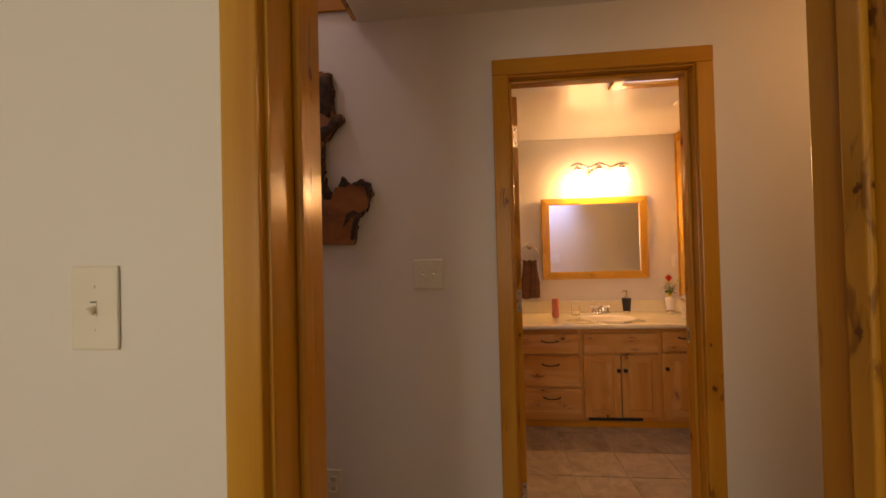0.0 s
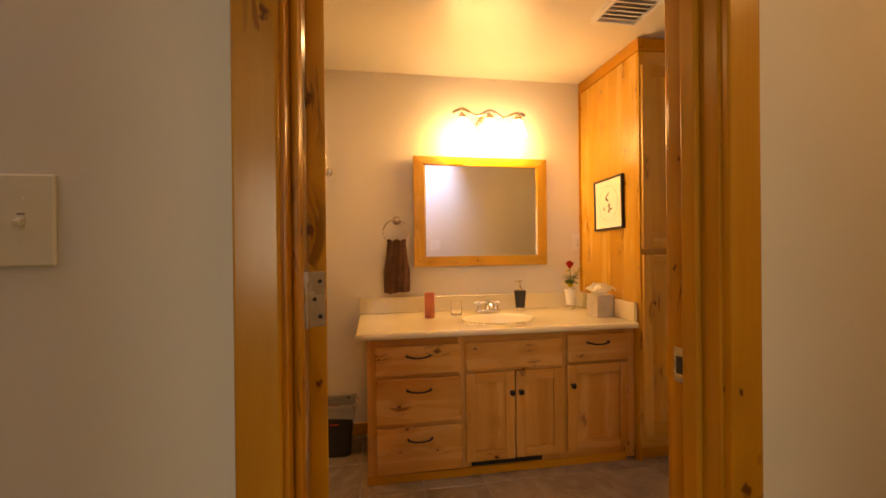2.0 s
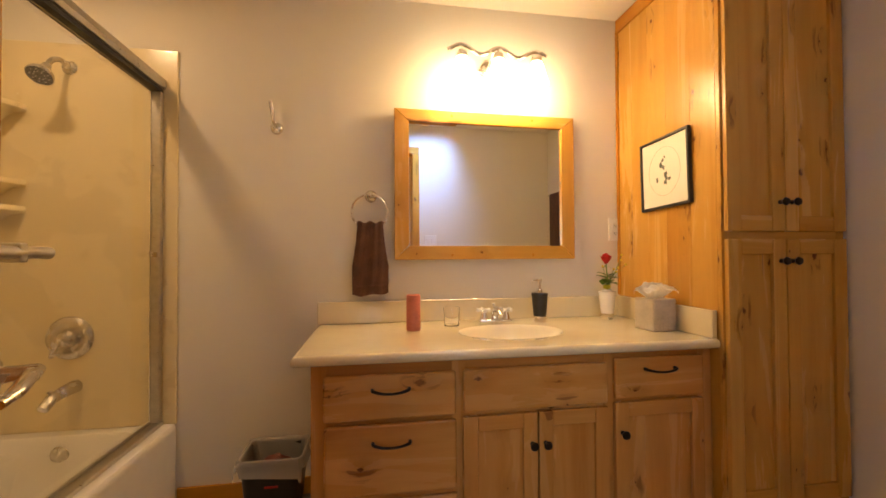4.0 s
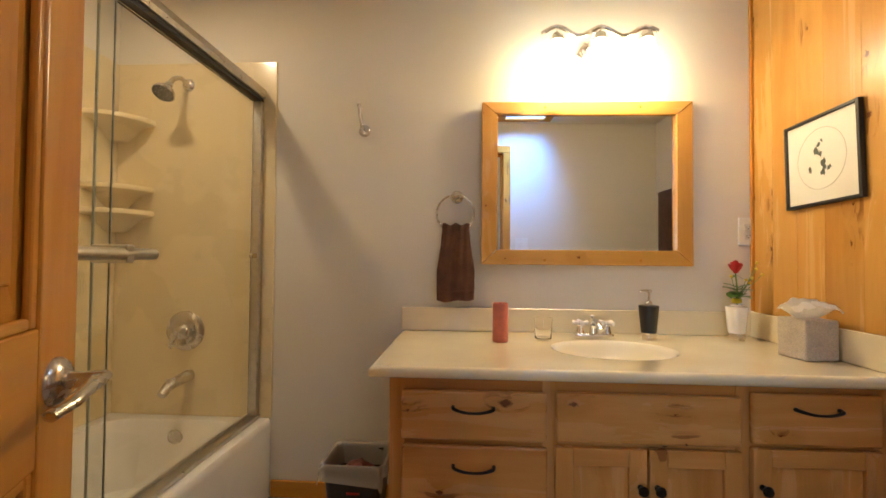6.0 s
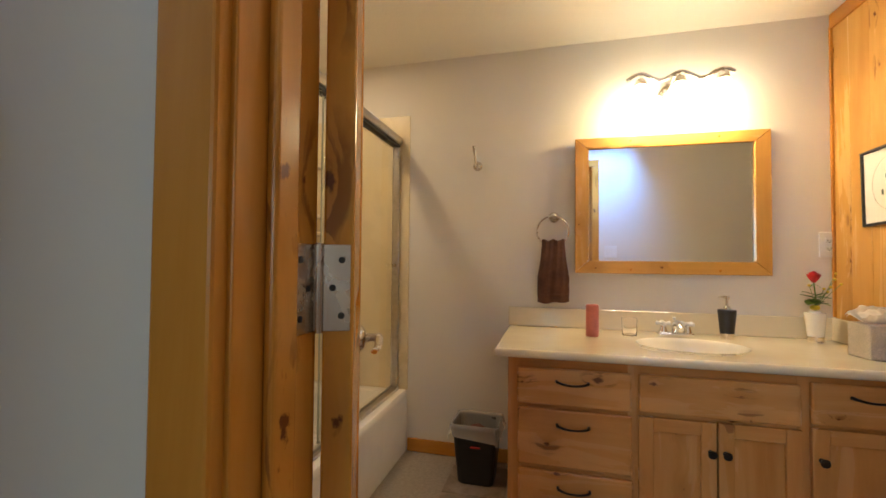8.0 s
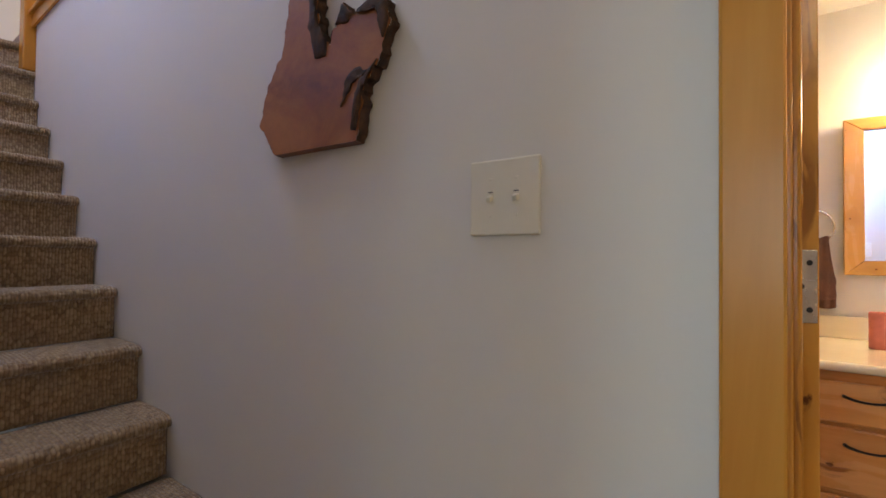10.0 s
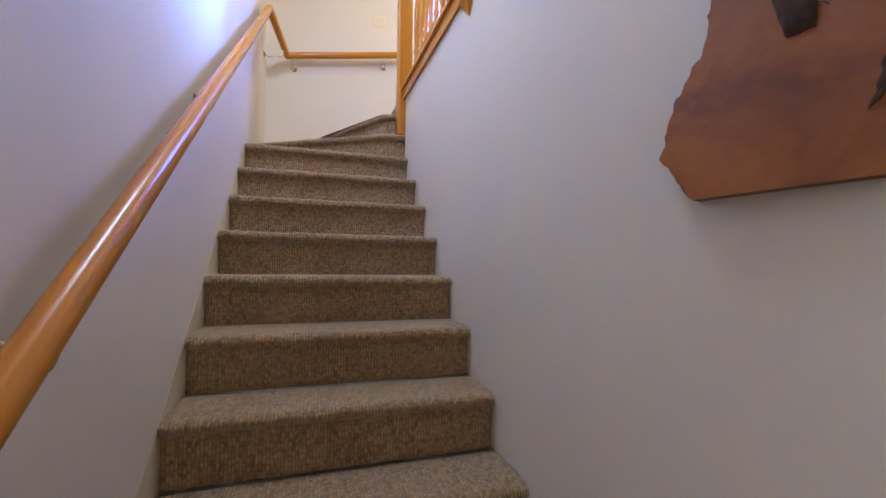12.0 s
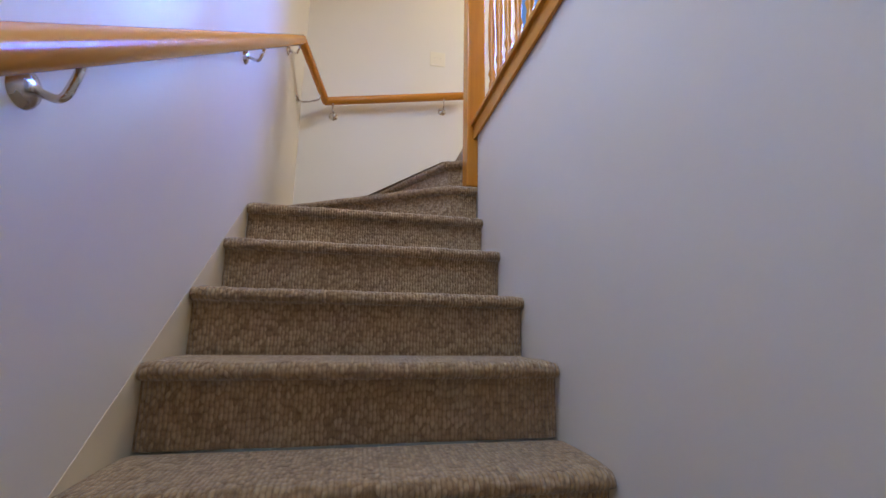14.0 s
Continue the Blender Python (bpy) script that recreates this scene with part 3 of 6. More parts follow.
# hinge leaves on the left jamb, strike plate on the right one
for hz in (0.20, 1.06, 1.80):
    leaf = part("hinge_leaf", box(DX0, WY + 0.078, hz - 0.05, DX0 + 0.003, WY + 0.118, hz + 0.05, 0.001), M_NICKEL, frame_bath, "brushed nickel hinge leaf")
    for k in (-0.032, 0.0, 0.032):
        part("screw", lathe([(0.0, 0.0015), (0.0035, 0.001), (0.004, 0)], 10, Matrix.Translation((DX0 + 0.003, WY + 0.098 + (0.008 if k == 0 else -0.006), hz + k)) @ Matrix.Rotation(radians(90), 4, "Y")), M_DARK, leaf)
plate = part("strike_plate", box(DX1 - 0.002, WY + 0.074, 0.875, DX1 + 0.001, WY + 0.110, 0.945, 0.001), M_NICKEL, frame_bath, "brushed nickel strike plate")
part("latch_hole", box(DX1 - 0.004, WY + 0.084, 0.893, DX1 - 0.001, WY + 0.100, 0.927), M_DARK, plate)


# ---- bathroom door, standing open ----
def panel_door():
    """Two-panel knotty door, built flat along +x from its hinge edge, then swung open."""
    d = thing("bathroom_door", "open knotty pine panel door with a nickel lever", "door")
    W, H, T = 0.722, 2.03 + 0.0, 0.035
    z0 = 0.008
    st = 0.105
    rails = ((z0, z0 + 0.22), (0.825, 1.004), (H - 0.125, H - 0.003))
    part("stile", box(0, 0, z0, st, T, H - 0.003, 0.003), TRIM[2], d)
    part("stile", box(W - st, 0, z0, W, T, H - 0.003, 0.003), TRIM[2], d)
    for a, c in rails:
        part("rail", box(st, 0.0005, a, W - st, T - 0.0005, c, 0.003), TRIM[0], d)
    for a, c in ((rails[0][1], rails[1][0]), (rails[1][1], rails[2][0])):
        # raised panel with a sloped border, and a moulding round it
        b = bmesh.new()
        loops = []
        for inset, y in ((0.0, 0.017), (0.022, 0.016), (0.058, 0.007), (0.060, 0.004)):
            loops.append([b.verts.new(p) for p in ((st + inset, y, a + inset), (W - st - inset, y, a + inset), (W - st - inset, y, c - inset), (st + inset, y, c - inset))])
        back = [b.verts.new((v.co.x, T - 0.010, v.co.z)) for v in loops[0]]
        for p, q in zip(loops, loops[1:]):
            for k in range(4):
                b.faces.new((p[k], p[(k + 1) % 4], q[(k + 1) % 4], q[k]))
        b.faces.new(loops[-1])
        b.faces.new(back[::-1])
        for k in range(4):
            b.faces.new((loops[0][(k + 1) % 4], loops[0][k], back[k], back[(k + 1) % 4]))
        pan = part("panel", b, TRIM[2], d)
        # glued-up boards of the raised field
        fx = [st + 0.061, st + 0.061 + 0.118, st + 0.061 + 0.27, W - st - 0.061]
        for p, q in zip(fx, fx[1:]):
            part("board", box(p, 0.0028, a + 0.061, q, 0.0075, c - 0.061, 0.0006, 1), TRIM[2], pan)
        m = 0.016
        mold = d
        part("moulding", box(st, 0.003, a, st + m, 0.014, c, 0.005, 3), TRIM[2], mold)
        part("moulding", box(W - st - m, 0.003, a, W - st, 0.014, c, 0.005, 3), TRIM[2], mold)
        part("moulding", box(st + m, 0.003, a, W - st - m, 0.014, a + m, 0.005, 3), TRIM[0], mold)
        part("moulding", box(st + m, 0.003, c - m, W - st - m, 0.014, c, 0.005, 3), TRIM[0], mold)
    hz, hx = 0.925, W - 0.062
    for s in (-1, 1):
        base = Matrix.Translation((hx, 0 if s < 0 else T, hz)) @ Matrix.Rotation(radians(90 * (1 if s < 0 else -1)), 4, "X")
        rose = part("lever_rose", lathe([(0.0, 0.016), (0.020, 0.015), (0.028, 0.010), (0.033, 0.004), (0.034, 0.0)], 28, base), M_NICKEL, d, "brushed nickel rose", smooth=True)
        part("lever_neck", lathe([(0.013, 0.012), (0.011, 0.03), (0.011, 0.055), (0.0, 0.056)], 18, base), M_NICKEL, rose, smooth=True)
        y = -0.050 if s < 0 else T + 0.050
        part("lever", tube(smooth_line([(hx + 0.012, y, hz), (hx - 0.03, y, hz - 0.002), (hx - 0.075, y + s * -0.004, hz - 0.010), (hx - 0.105, y + s * -0.014, hz - 0.016)], 6), [0.0115] * 7 + [0.0105] * 6 + [0.009] * 6, 12, squash=0.8), M_NICKEL, rose, smooth=True)
    for kz in (0.245, 1.105, 1.845):
        hl = part("hinge_leaf", box(-0.002, 0.004, kz - 0.05, 0.001, T, kz + 0.05, 0.001), M_NICKEL, d, "brushed nickel hinge leaf")
        part("knuckle", lathe([(0.0, -0.052), (0.006, -0.051), (0.006, 0.051), (0.0, 0.052)], 12, Matrix.Translation((-0.003, T + 0.005, kz))), M_NICKEL, hl, smooth=True)
        for k in (-0.032, 0.0, 0.032):
            part("screw", lathe([(0.0, 0.0015), (0.0035, 0.001), (0.004, 0)], 10, Matrix.Translation((-0.002, 0.014 + (0.010 if k == 0 else 0), kz + k)) @ Matrix.Rotation(radians(-90), 4, "Y")), M_DARK, hl)
    part("latch_plate", box(W - 0.0005, 0.006, hz - 0.028, W + 0.0015, T - 0.006, hz + 0.028, 0.0005), M_NICKEL, d)
    # the swing
    d.matrix_world = Matrix.Translation((DX0 + 0.002, WY + 0.120, FLOOR)) @ Matrix.Rotation(radians(115), 4, "Z") @ Matrix.Translation((0, -0.045, 0))
    return d


panel_door()


# ---- stairs ----
RISE, RUN = 0.1905, 0.2335
NOSE_X, NOSE_Z = -1.103, 0.585         # nosing of the third step
STAIR_Y1 = WY - 0.002


def carpet_profile(rise, depth, r=0.021):
    """Side view of one step as (x, z) with the nosing's front at x = 0 and the tread at z = 0."""
    pts = [(-depth, 0.0), (-depth * 0.66, 0.001), (-depth * 0.33, 0.0015), (-0.06, 0.001), (-r - 0.012, 0.0)]
    for k in range(0, 9):
        a = math.pi / 2 - k * math.pi / 8
        pts.append((-r + r * math.cos(a) * 1.15, -r + r * math.sin(a)))
    pts.append((-r - 0.004, -2 * r - 0.002))
    for k in range(1, 6):
        pts.append((-r - 0.007, -2 * r - 0.002 - (rise - 2 * r) * k / 5))
    return pts


def carpet_step(name, x, z, y0, y1, depth, parent):
    prof = carpet_profile(RISE, depth)
    n = 90
    b = bmesh.new()
    uv = b.loops.layers.uv.new("uv")
    arc = [0.0]
    for p, q in zip(prof, prof[1:]):
        arc.append(arc[-1] + math.dist(p, q))
    rows = []
    for i in range(n + 1):
        y = y0 + (y1 - y0) * i / n
        row = []
        for px, pz in prof:
            e = 0.0028 * noise.noise(Vector((y * 38, px * 60 + x * 9, pz * 60)))
            e += 0.0035 * noise.noise(Vector((y * 7, px * 9 + x * 5, z * 3)))
            tuck = 0.006 * max(0.0, 1 - min(i, n - i) / 2.0)
            row.append(b.verts.new((x + px + (e if px > -0.05 else 0) - tuck * (px > -0.05), y, z + pz + (e if px > -depth * 0.9 and pz > -0.03 else 0) - tuck * 0.5 * (pz > -0.03))))
        rows.append(row)
    for i in range(n):
        for k in range(len(prof) - 1):
            f = b.faces.new((rows[i][k], rows[i + 1][k], rows[i + 1][k + 1], rows[i][k + 1]))
            for loop, (a, c) in zip(f.loops, ((i, k), (i + 1, k), (i + 1, k + 1), (i, k + 1))):
                loop[uv].uv = (y0 + (y1 - y0) * a / n, arc[c] + z * 3.7)
    return part(name, b, M_CARPET, parent, smooth="all")


def winder(name, line, z, back, parent):
    """Wedge step: a rounded carpet nosing along a bent line, with a flat tread behind it."""
    prof = carpet_profile(RISE, 0.06)
    pts = []
    for p, q in zip(line, line[1:]):
        for k in range(20):
            pts.append(Vector(p).lerp(Vector(q), k / 20))
    pts.append(Vector(line[-1]))
    b = bmesh.new()
    uv = b.loops.layers.uv.new("uv")
    arc = [0.0]
    for p, q in zip(prof, prof[1:]):
        arc.append(arc[-1] + math.dist(p, q))
    rows, run, dist = [], 0.0, []
    for i, p in enumerate(pts):
        d = (pts[min(i + 1, len(pts) - 1)] - pts[max(i - 1, 0)]).normalized()
        out = Vector((-d.y, d.x))
        if out.x < 0 and abs(out.x) > abs(out.y) or out.y > 0 and abs(out.y) >= abs(out.x):
            out = -out
        if i:
            run += (p - pts[i - 1]).length
        dist.append(run)
        rows.append([b.verts.new((p.x + out.x * px, p.y + out.y * px, z + pz + 0.0025 * noise.noise(Vector((p.x * 30, p.y * 30, pz * 50))))) for px, pz in prof])
    for i in range(len(pts) - 1):
        for k in range(len(prof) - 1):
            f = b.faces.new((rows[i][k], rows[i + 1][k], rows[i + 1][k + 1], rows[i][k + 1]))
            for loop, (a, c) in zip(f.loops, ((i, k), (i + 1, k), (i + 1, k + 1), (i, k + 1))):
                loop[uv].uv = (dist[a], arc[c] + z)
    tread = [b.verts.new((x, y, z - 0.002)) for x, y in back]
    f = b.faces.new(tread)
    for loop in f.loops:
        loop[uv].uv = (loop.vert.co.x, loop.vert.co.y)
    return part(name, b, M_CARPET, parent, smooth=True)


stairs = thing("staircase", "straight stairs with tan looped carpet and winders at the top", "stairs", kind="structure")
for k in range(-2, 8):
    nx, nz = NOSE_X - RUN * k, NOSE_Z + RISE * k
    if k == -2:
        nz = NOSE_Z - 2 * RISE
    carpet_step("step", nx, nz, STAIR_Y + 0.002, STAIR_Y1, RUN if k < 7 else 0.30, stairs)
winder("winder_step", [(-2.835, WY - 0.002), (-2.845, 2.86), (-3.42, STAIR_Y + 0.002)], 2.10, [(-2.86, WY - 0.002), (-2.87, 2.85), (-3.44, STAIR_Y), (FAR_X, STAIR_Y), (FAR_X, 2.99)], stairs)
winder("winder_step", [(-2.965, WY + 0.02), (-3.01, 2.87), (FAR_X + 0.002, 2.47)], 2.29, [(-2.985, WY + 0.02), (-3.03, 2.86), (FAR_X, 2.45), (FAR_X, WY + 0.02)], stairs)
part("landing_edge", box(FAR_X, WY + 0.02, 2.30, -2.98, WY + 0.14, 2.484, 0.015, 3), M_CARPET_FLAT, stairs)
part("landing_base", box(FAR_X, STAIR_Y, 1.90, -2.79, WY, 1.905), M_CARPET_FLAT, stairs)

SLOPE = RISE / RUN


def nosing_strip(y0, y1):
    """Thin warm cream strip on the wall whose top edge follows the nosings."""
    xa, xb = -0.60, NOSE_X - RUN * 7 - 0.02

    def top(x):
        return NOSE_Z + (NOSE_X - x) * SLOPE - 0.016

    part("skirt_board", prism([(xa, FLOOR), (xa, top(xa)), (xb, top(xb)), (xb, top(xb) - 0.5), (xa - 0.5, FLOOR)], 1, y0, y1), M_NOSING_STRIP, stairs, "thin warm cream strip along the stair wall")


nosing_strip(STAIR_Y, STAIR_Y + 0.001)

# ---- guard rail on the floor edge above ----
guard = thing("banister", "honey oak banister with turned balusters on the floor edge", "banister")


def newel(x, y, z0, z1, w, drop):
    b = box(x - w / 2, y - w / 2, z0, x + w / 2, y + w / 2, z1, 0.006, 2)
    if drop:
        c = bmesh.new()
        tip = c.verts.new((x, y, z0 - 0.115))
        ring = [c.verts.new((x + sx * w / 2, y + sy * w / 2, z0 + 0.004)) for sx, sy in ((-1, -1), (1, -1), (1, 1), (-1, 1))]
        mid = [c.verts.new((x + sx * w * 0.47, y + sy * w * 0.47, z0 - 0.045)) for sx, sy in ((-1, -1), (1, -1), (1, 1), (-1, 1))]
        for k in range(4):
            c.faces.new((ring[k], ring[(k + 1) % 4], mid[(k + 1) % 4], mid[k]))
            c.faces.new((mid[k], mid[(k + 1) % 4], tip))
        c.faces.new(ring[::-1])
        merge(b, c)
    return b


part("newel_post", newel(-2.915, WY + 0.000, 2.11, 3.55, 0.095, False), RAILWOOD[2], guard)
part("newel_post", newel(-1.63, WY + 0.002, 2.365, 3.5, 0.088, True), RAILWOOD[2], guard, "square post with a pointed drop")
part("fascia", box(-2.868, WY - 0.016, 2.352, -0.26, WY - 0.002, 2.43, 0.003), RAILWOOD[0], guard, "pale oak edge board")
part("fascia_cap", box(-2.868, WY - 0.030, 2.422, -0.26, WY + 0.13, 2.444, 0.004), RAILWOOD[0], guard)
part("shoe_rail", box(-2.868, WY + 0.02, 2.444, -0.26, WY + 0.085, 2.492, 0.006), RAILWOOD[0], guard)
part("top_rail", tube([(-2.868, WY + 0.052, 3.38), (-0.26, WY + 0.052, 3.38)], 0.034, 14), RAILWOOD[0], guard, smooth=True)
prof = [(0.0, 0.0), (0.016, 0.0), (0.016, 0.12), (0.011, 0.135), (0.019, 0.17), (0.012, 0.20), (0.017, 0.30), (0.019, 0.42), (0.012, 0.60), (0.011, 0.74), (0.015, 0.76), (0.015, 0.88), (0.0, 0.88)]
first = part("baluster", lathe(prof, 14), RAILWOOD[2], guard, smooth=True)
first.location = (-2.77, WY + 0.052, 2.488)
for k in range(1, 21):
    bx = -2.77 + 0.118 * k
    if abs(bx + 1.63) < 0.06:
        continue
    o = first.copy()
    scene.collection.objects.link(o)
    o.location = (bx, WY + 0.052, 2.488)

# ---- wall handrail ----
rail = thing("handrail", "honey oak wall handrail on nickel brackets", "handrail")
RY, RXF = STAIR_Y + 0.066, FAR_X + 0.075


def rail_z(x):
    return 0.622 - 0.745 * x


def rail_bar(a, c):
    """Straight bar with its grain along its own length."""
    a, c = Vector(a), Vector(c)
    ob = part("rail", tube([(0, 0, 0), ((c - a).length / 2, 0, 0), ((c - a).length, 0, 0)], 0.025, 18, squash=1.12), RAILWOOD[0], rail, smooth=True)
    ob.matrix_world = Matrix.Translation(a) @ (c - a).to_track_quat("X", "Z").to_matrix().to_4x4()


rail_bar((-0.17, RY, rail_z(-0.17)), (-3.25, RY, rail_z(-3.25)))
rail_bar((-3.235, RY, rail_z(-3.245)), (RXF, RY + 0.105, 2.925))
rail_bar((RXF, RY + 0.095, 2.925), (RXF, 3.15, 3.095))


def bracket(px, py, pz, out, reach=0.085):
    """Round wall plate with a curved arm that carries the rail from below."""
    o = Vector(out)
    rot = o.to_track_quat("Z", "Y").to_matrix().to_4x4()
    base = Vector((px, py, pz - 0.075))
    b = lathe([(0.0, 0.014), (0.010, 0.013), (0.026, 0.006), (0.031, 0.0)], 22, Matrix.Translation(base) @ rot)
    pl = part("bracket", b, M_NICKEL, rail, "brushed nickel bracket", smooth=True)
    arm = smooth_line([base + o * 0.008, base + o * 0.045 + Vector((0, 0, -0.012)), base + o * (reach - 0.007) + Vector((0, 0, 0.014)), base + o * reach + Vector((0, 0, 0.050))], 6)
    part("arm", tube(arm, 0.0062, 10, up=(0.3, 0.2, 0.1)), M_NICKEL, pl, smooth=True)


for bx in (-0.72, -1.62, -2.52, -3.22):
    bracket(bx, STAIR_Y, rail_z(bx), (0, 1, 0), 0.066)
bracket(-3.60, STAIR_Y, 2.935, (0, 1, 0), 0.14)
bracket(FAR_X, 2.22, 2.935, (1, 0, 0))
bracket(FAR_X, 2.99, 3.065, (1, 0, 0))


# ---- switches and outlets ----
def plate_thing(name, label, category, centre, w, h, facing, toggles=0, sockets=0, mat=None, rocker=0):
    """Cover plate; facing is the wall's outward direction, x runs to the viewer's right."""
    mat = mat or M_IVORY
    d = thing(name, label, category)
    # built looking at -y, then turned
    b = box(-w / 2, -0.006, -h / 2, w / 2, 0, h / 2, 0.003, 2)
    part("cover_plate", b, mat, d)
    for k in range(toggles):
        cx = (k - (toggles - 1) / 2) * 0.046
        part("toggle_slot", box(cx - 0.0052, -0.0068, -0.012, cx + 0.0052, -0.0058, 0.012), mat, d)
        part("toggle", turned(box(-0.0042, -0.017, -0.0045, 0.0042, -0.004, 0.0045, 0.0015), Matrix.Translation((cx, 0, 0.002)) @ Matrix.Rotation(radians(24), 4, "X")), mat, d)
        part("toggle_gap", box(cx - 0.0045, -0.0072, 0.0075, cx + 0.0045, -0.0066, 0.0095), M_SEAL, d)
        for sz in (-0.030, 0.030):
            part("screw", lathe([(0.0, 0.0012), (0.0028, 0.0008), (0.003, 0)], 10, Matrix.Translation((cx, -0.006, sz)) @ Matrix.Rotation(radians(90), 4, "X")), mat, d)
    for k in range(rocker):
        cx = (k - (rocker - 1) / 2) * 0.046
        part("rocker", turned(box(-0.016, -0.009, -0.033, 0.016, -0.004, 0.033, 0.002), Matrix.Translation((cx, 0, 0)) @ Matrix.Rotation(radians(4), 4, "X")), mat, d)
    for k in range(sockets):
        cx = (k - (sockets - 1) / 2) * 0.046
        for sz in (-0.0195, 0.0195):
            face = part("socket_face", box(cx - 0.017, -0.008, sz - 0.014, cx + 0.017, -0.0055, sz + 0.014, 0.006, 3), mat, d)
            for sx in (-0.0063, 0.0063):
                part("slot", box(cx + sx - 0.001, -0.0088, sz - 0.003, cx + sx + 0.001, -0.0078, sz + 0.005), M_DARK, face)
            part("slot", box(cx - 0.002, -0.0088, sz - 0.0095, cx + 0.002, -0.0078, sz - 0.0055), M_DARK, face)
        part("screw", lathe([(0.0, 0.0012), (0.003, 0)], 8, Matrix.Translation((cx, -0.006, 0)) @ Matrix.Rotation(radians(90), 4, "X")), mat, d)
    ang = {"-y": 0, "+y": 180, "+x": 90, "-x": -90}[facing]
    d.matrix_world = Matrix.Translation(centre) @ Matrix.Rotation(radians(ang), 4, "Z")
    return d


plate_thing("light_switch", "ivory double toggle switch on the hall wall", "light switch", (0.044, WY, 1.193), 0.125, 0.125, "-y", toggles=2)
plate_thing("light_switch", "ivory single toggle switch beside the doorway", "light switch", (-0.254, 1.77, 1.211), 0.071, 0.117, "-y", toggles=1)
plate_thing("wall_outlet", "ivory outlet low on the hall wall", "outlet", (-0.392, WY, 0.295), 0.076, 0.118, "-y", sockets=1)
plate_thing("wall_outlet", "ivory outlet behind a plug-in night light", "outlet", (1.965, WY, 0.375), 0.076, 0.118, "-y", sockets=1)
plate_thing("wall_outlet", "white outlet and switch plate above the vanity", "outlet", (1.957, BY, 1.181), 0.078, 0.122, "-y", sockets=1, mat=M_WHITEPL)
plate_thing("light_switch", "white switch plate inside the bathroom door", "light switch", (1.315, WY + 0.12, 1.185), 0.116, 0.116, "+y", rocker=2, mat=M_WHITEPL)
plate_thing("light_switch", "pale double switch on the landing wall", "light switch", (FAR_X, 2.95, 3.41), 0.116, 0.116, "+x", toggles=2)

night = thing("night_light", "small chrome plug-in night light in the outlet", "night light")
nb = bmesh.new()
bmesh.ops.create_uvsphere(nb, u_segments=24, v_segments=14, radius=1)
for v in nb.verts:
    v.co.z = max(v.co.z, -0.9)
turned(nb, Matrix.Translation((1.972, WY - 0.045, 0.34)) @ Matrix.Diagonal((0.030, 0.026, 0.062, 1)))
part("housing", nb, M_CHROME, night, "polished chrome dome", smooth="all")
part("plug_body", box(1.955, WY - 0.03, 0.325, 1.989, WY - 0.009, 0.365, 0.004), M_WHITEPL, night)
# ---- hall wall pieces ----
from mathutils.geometry import tessellate_polygon


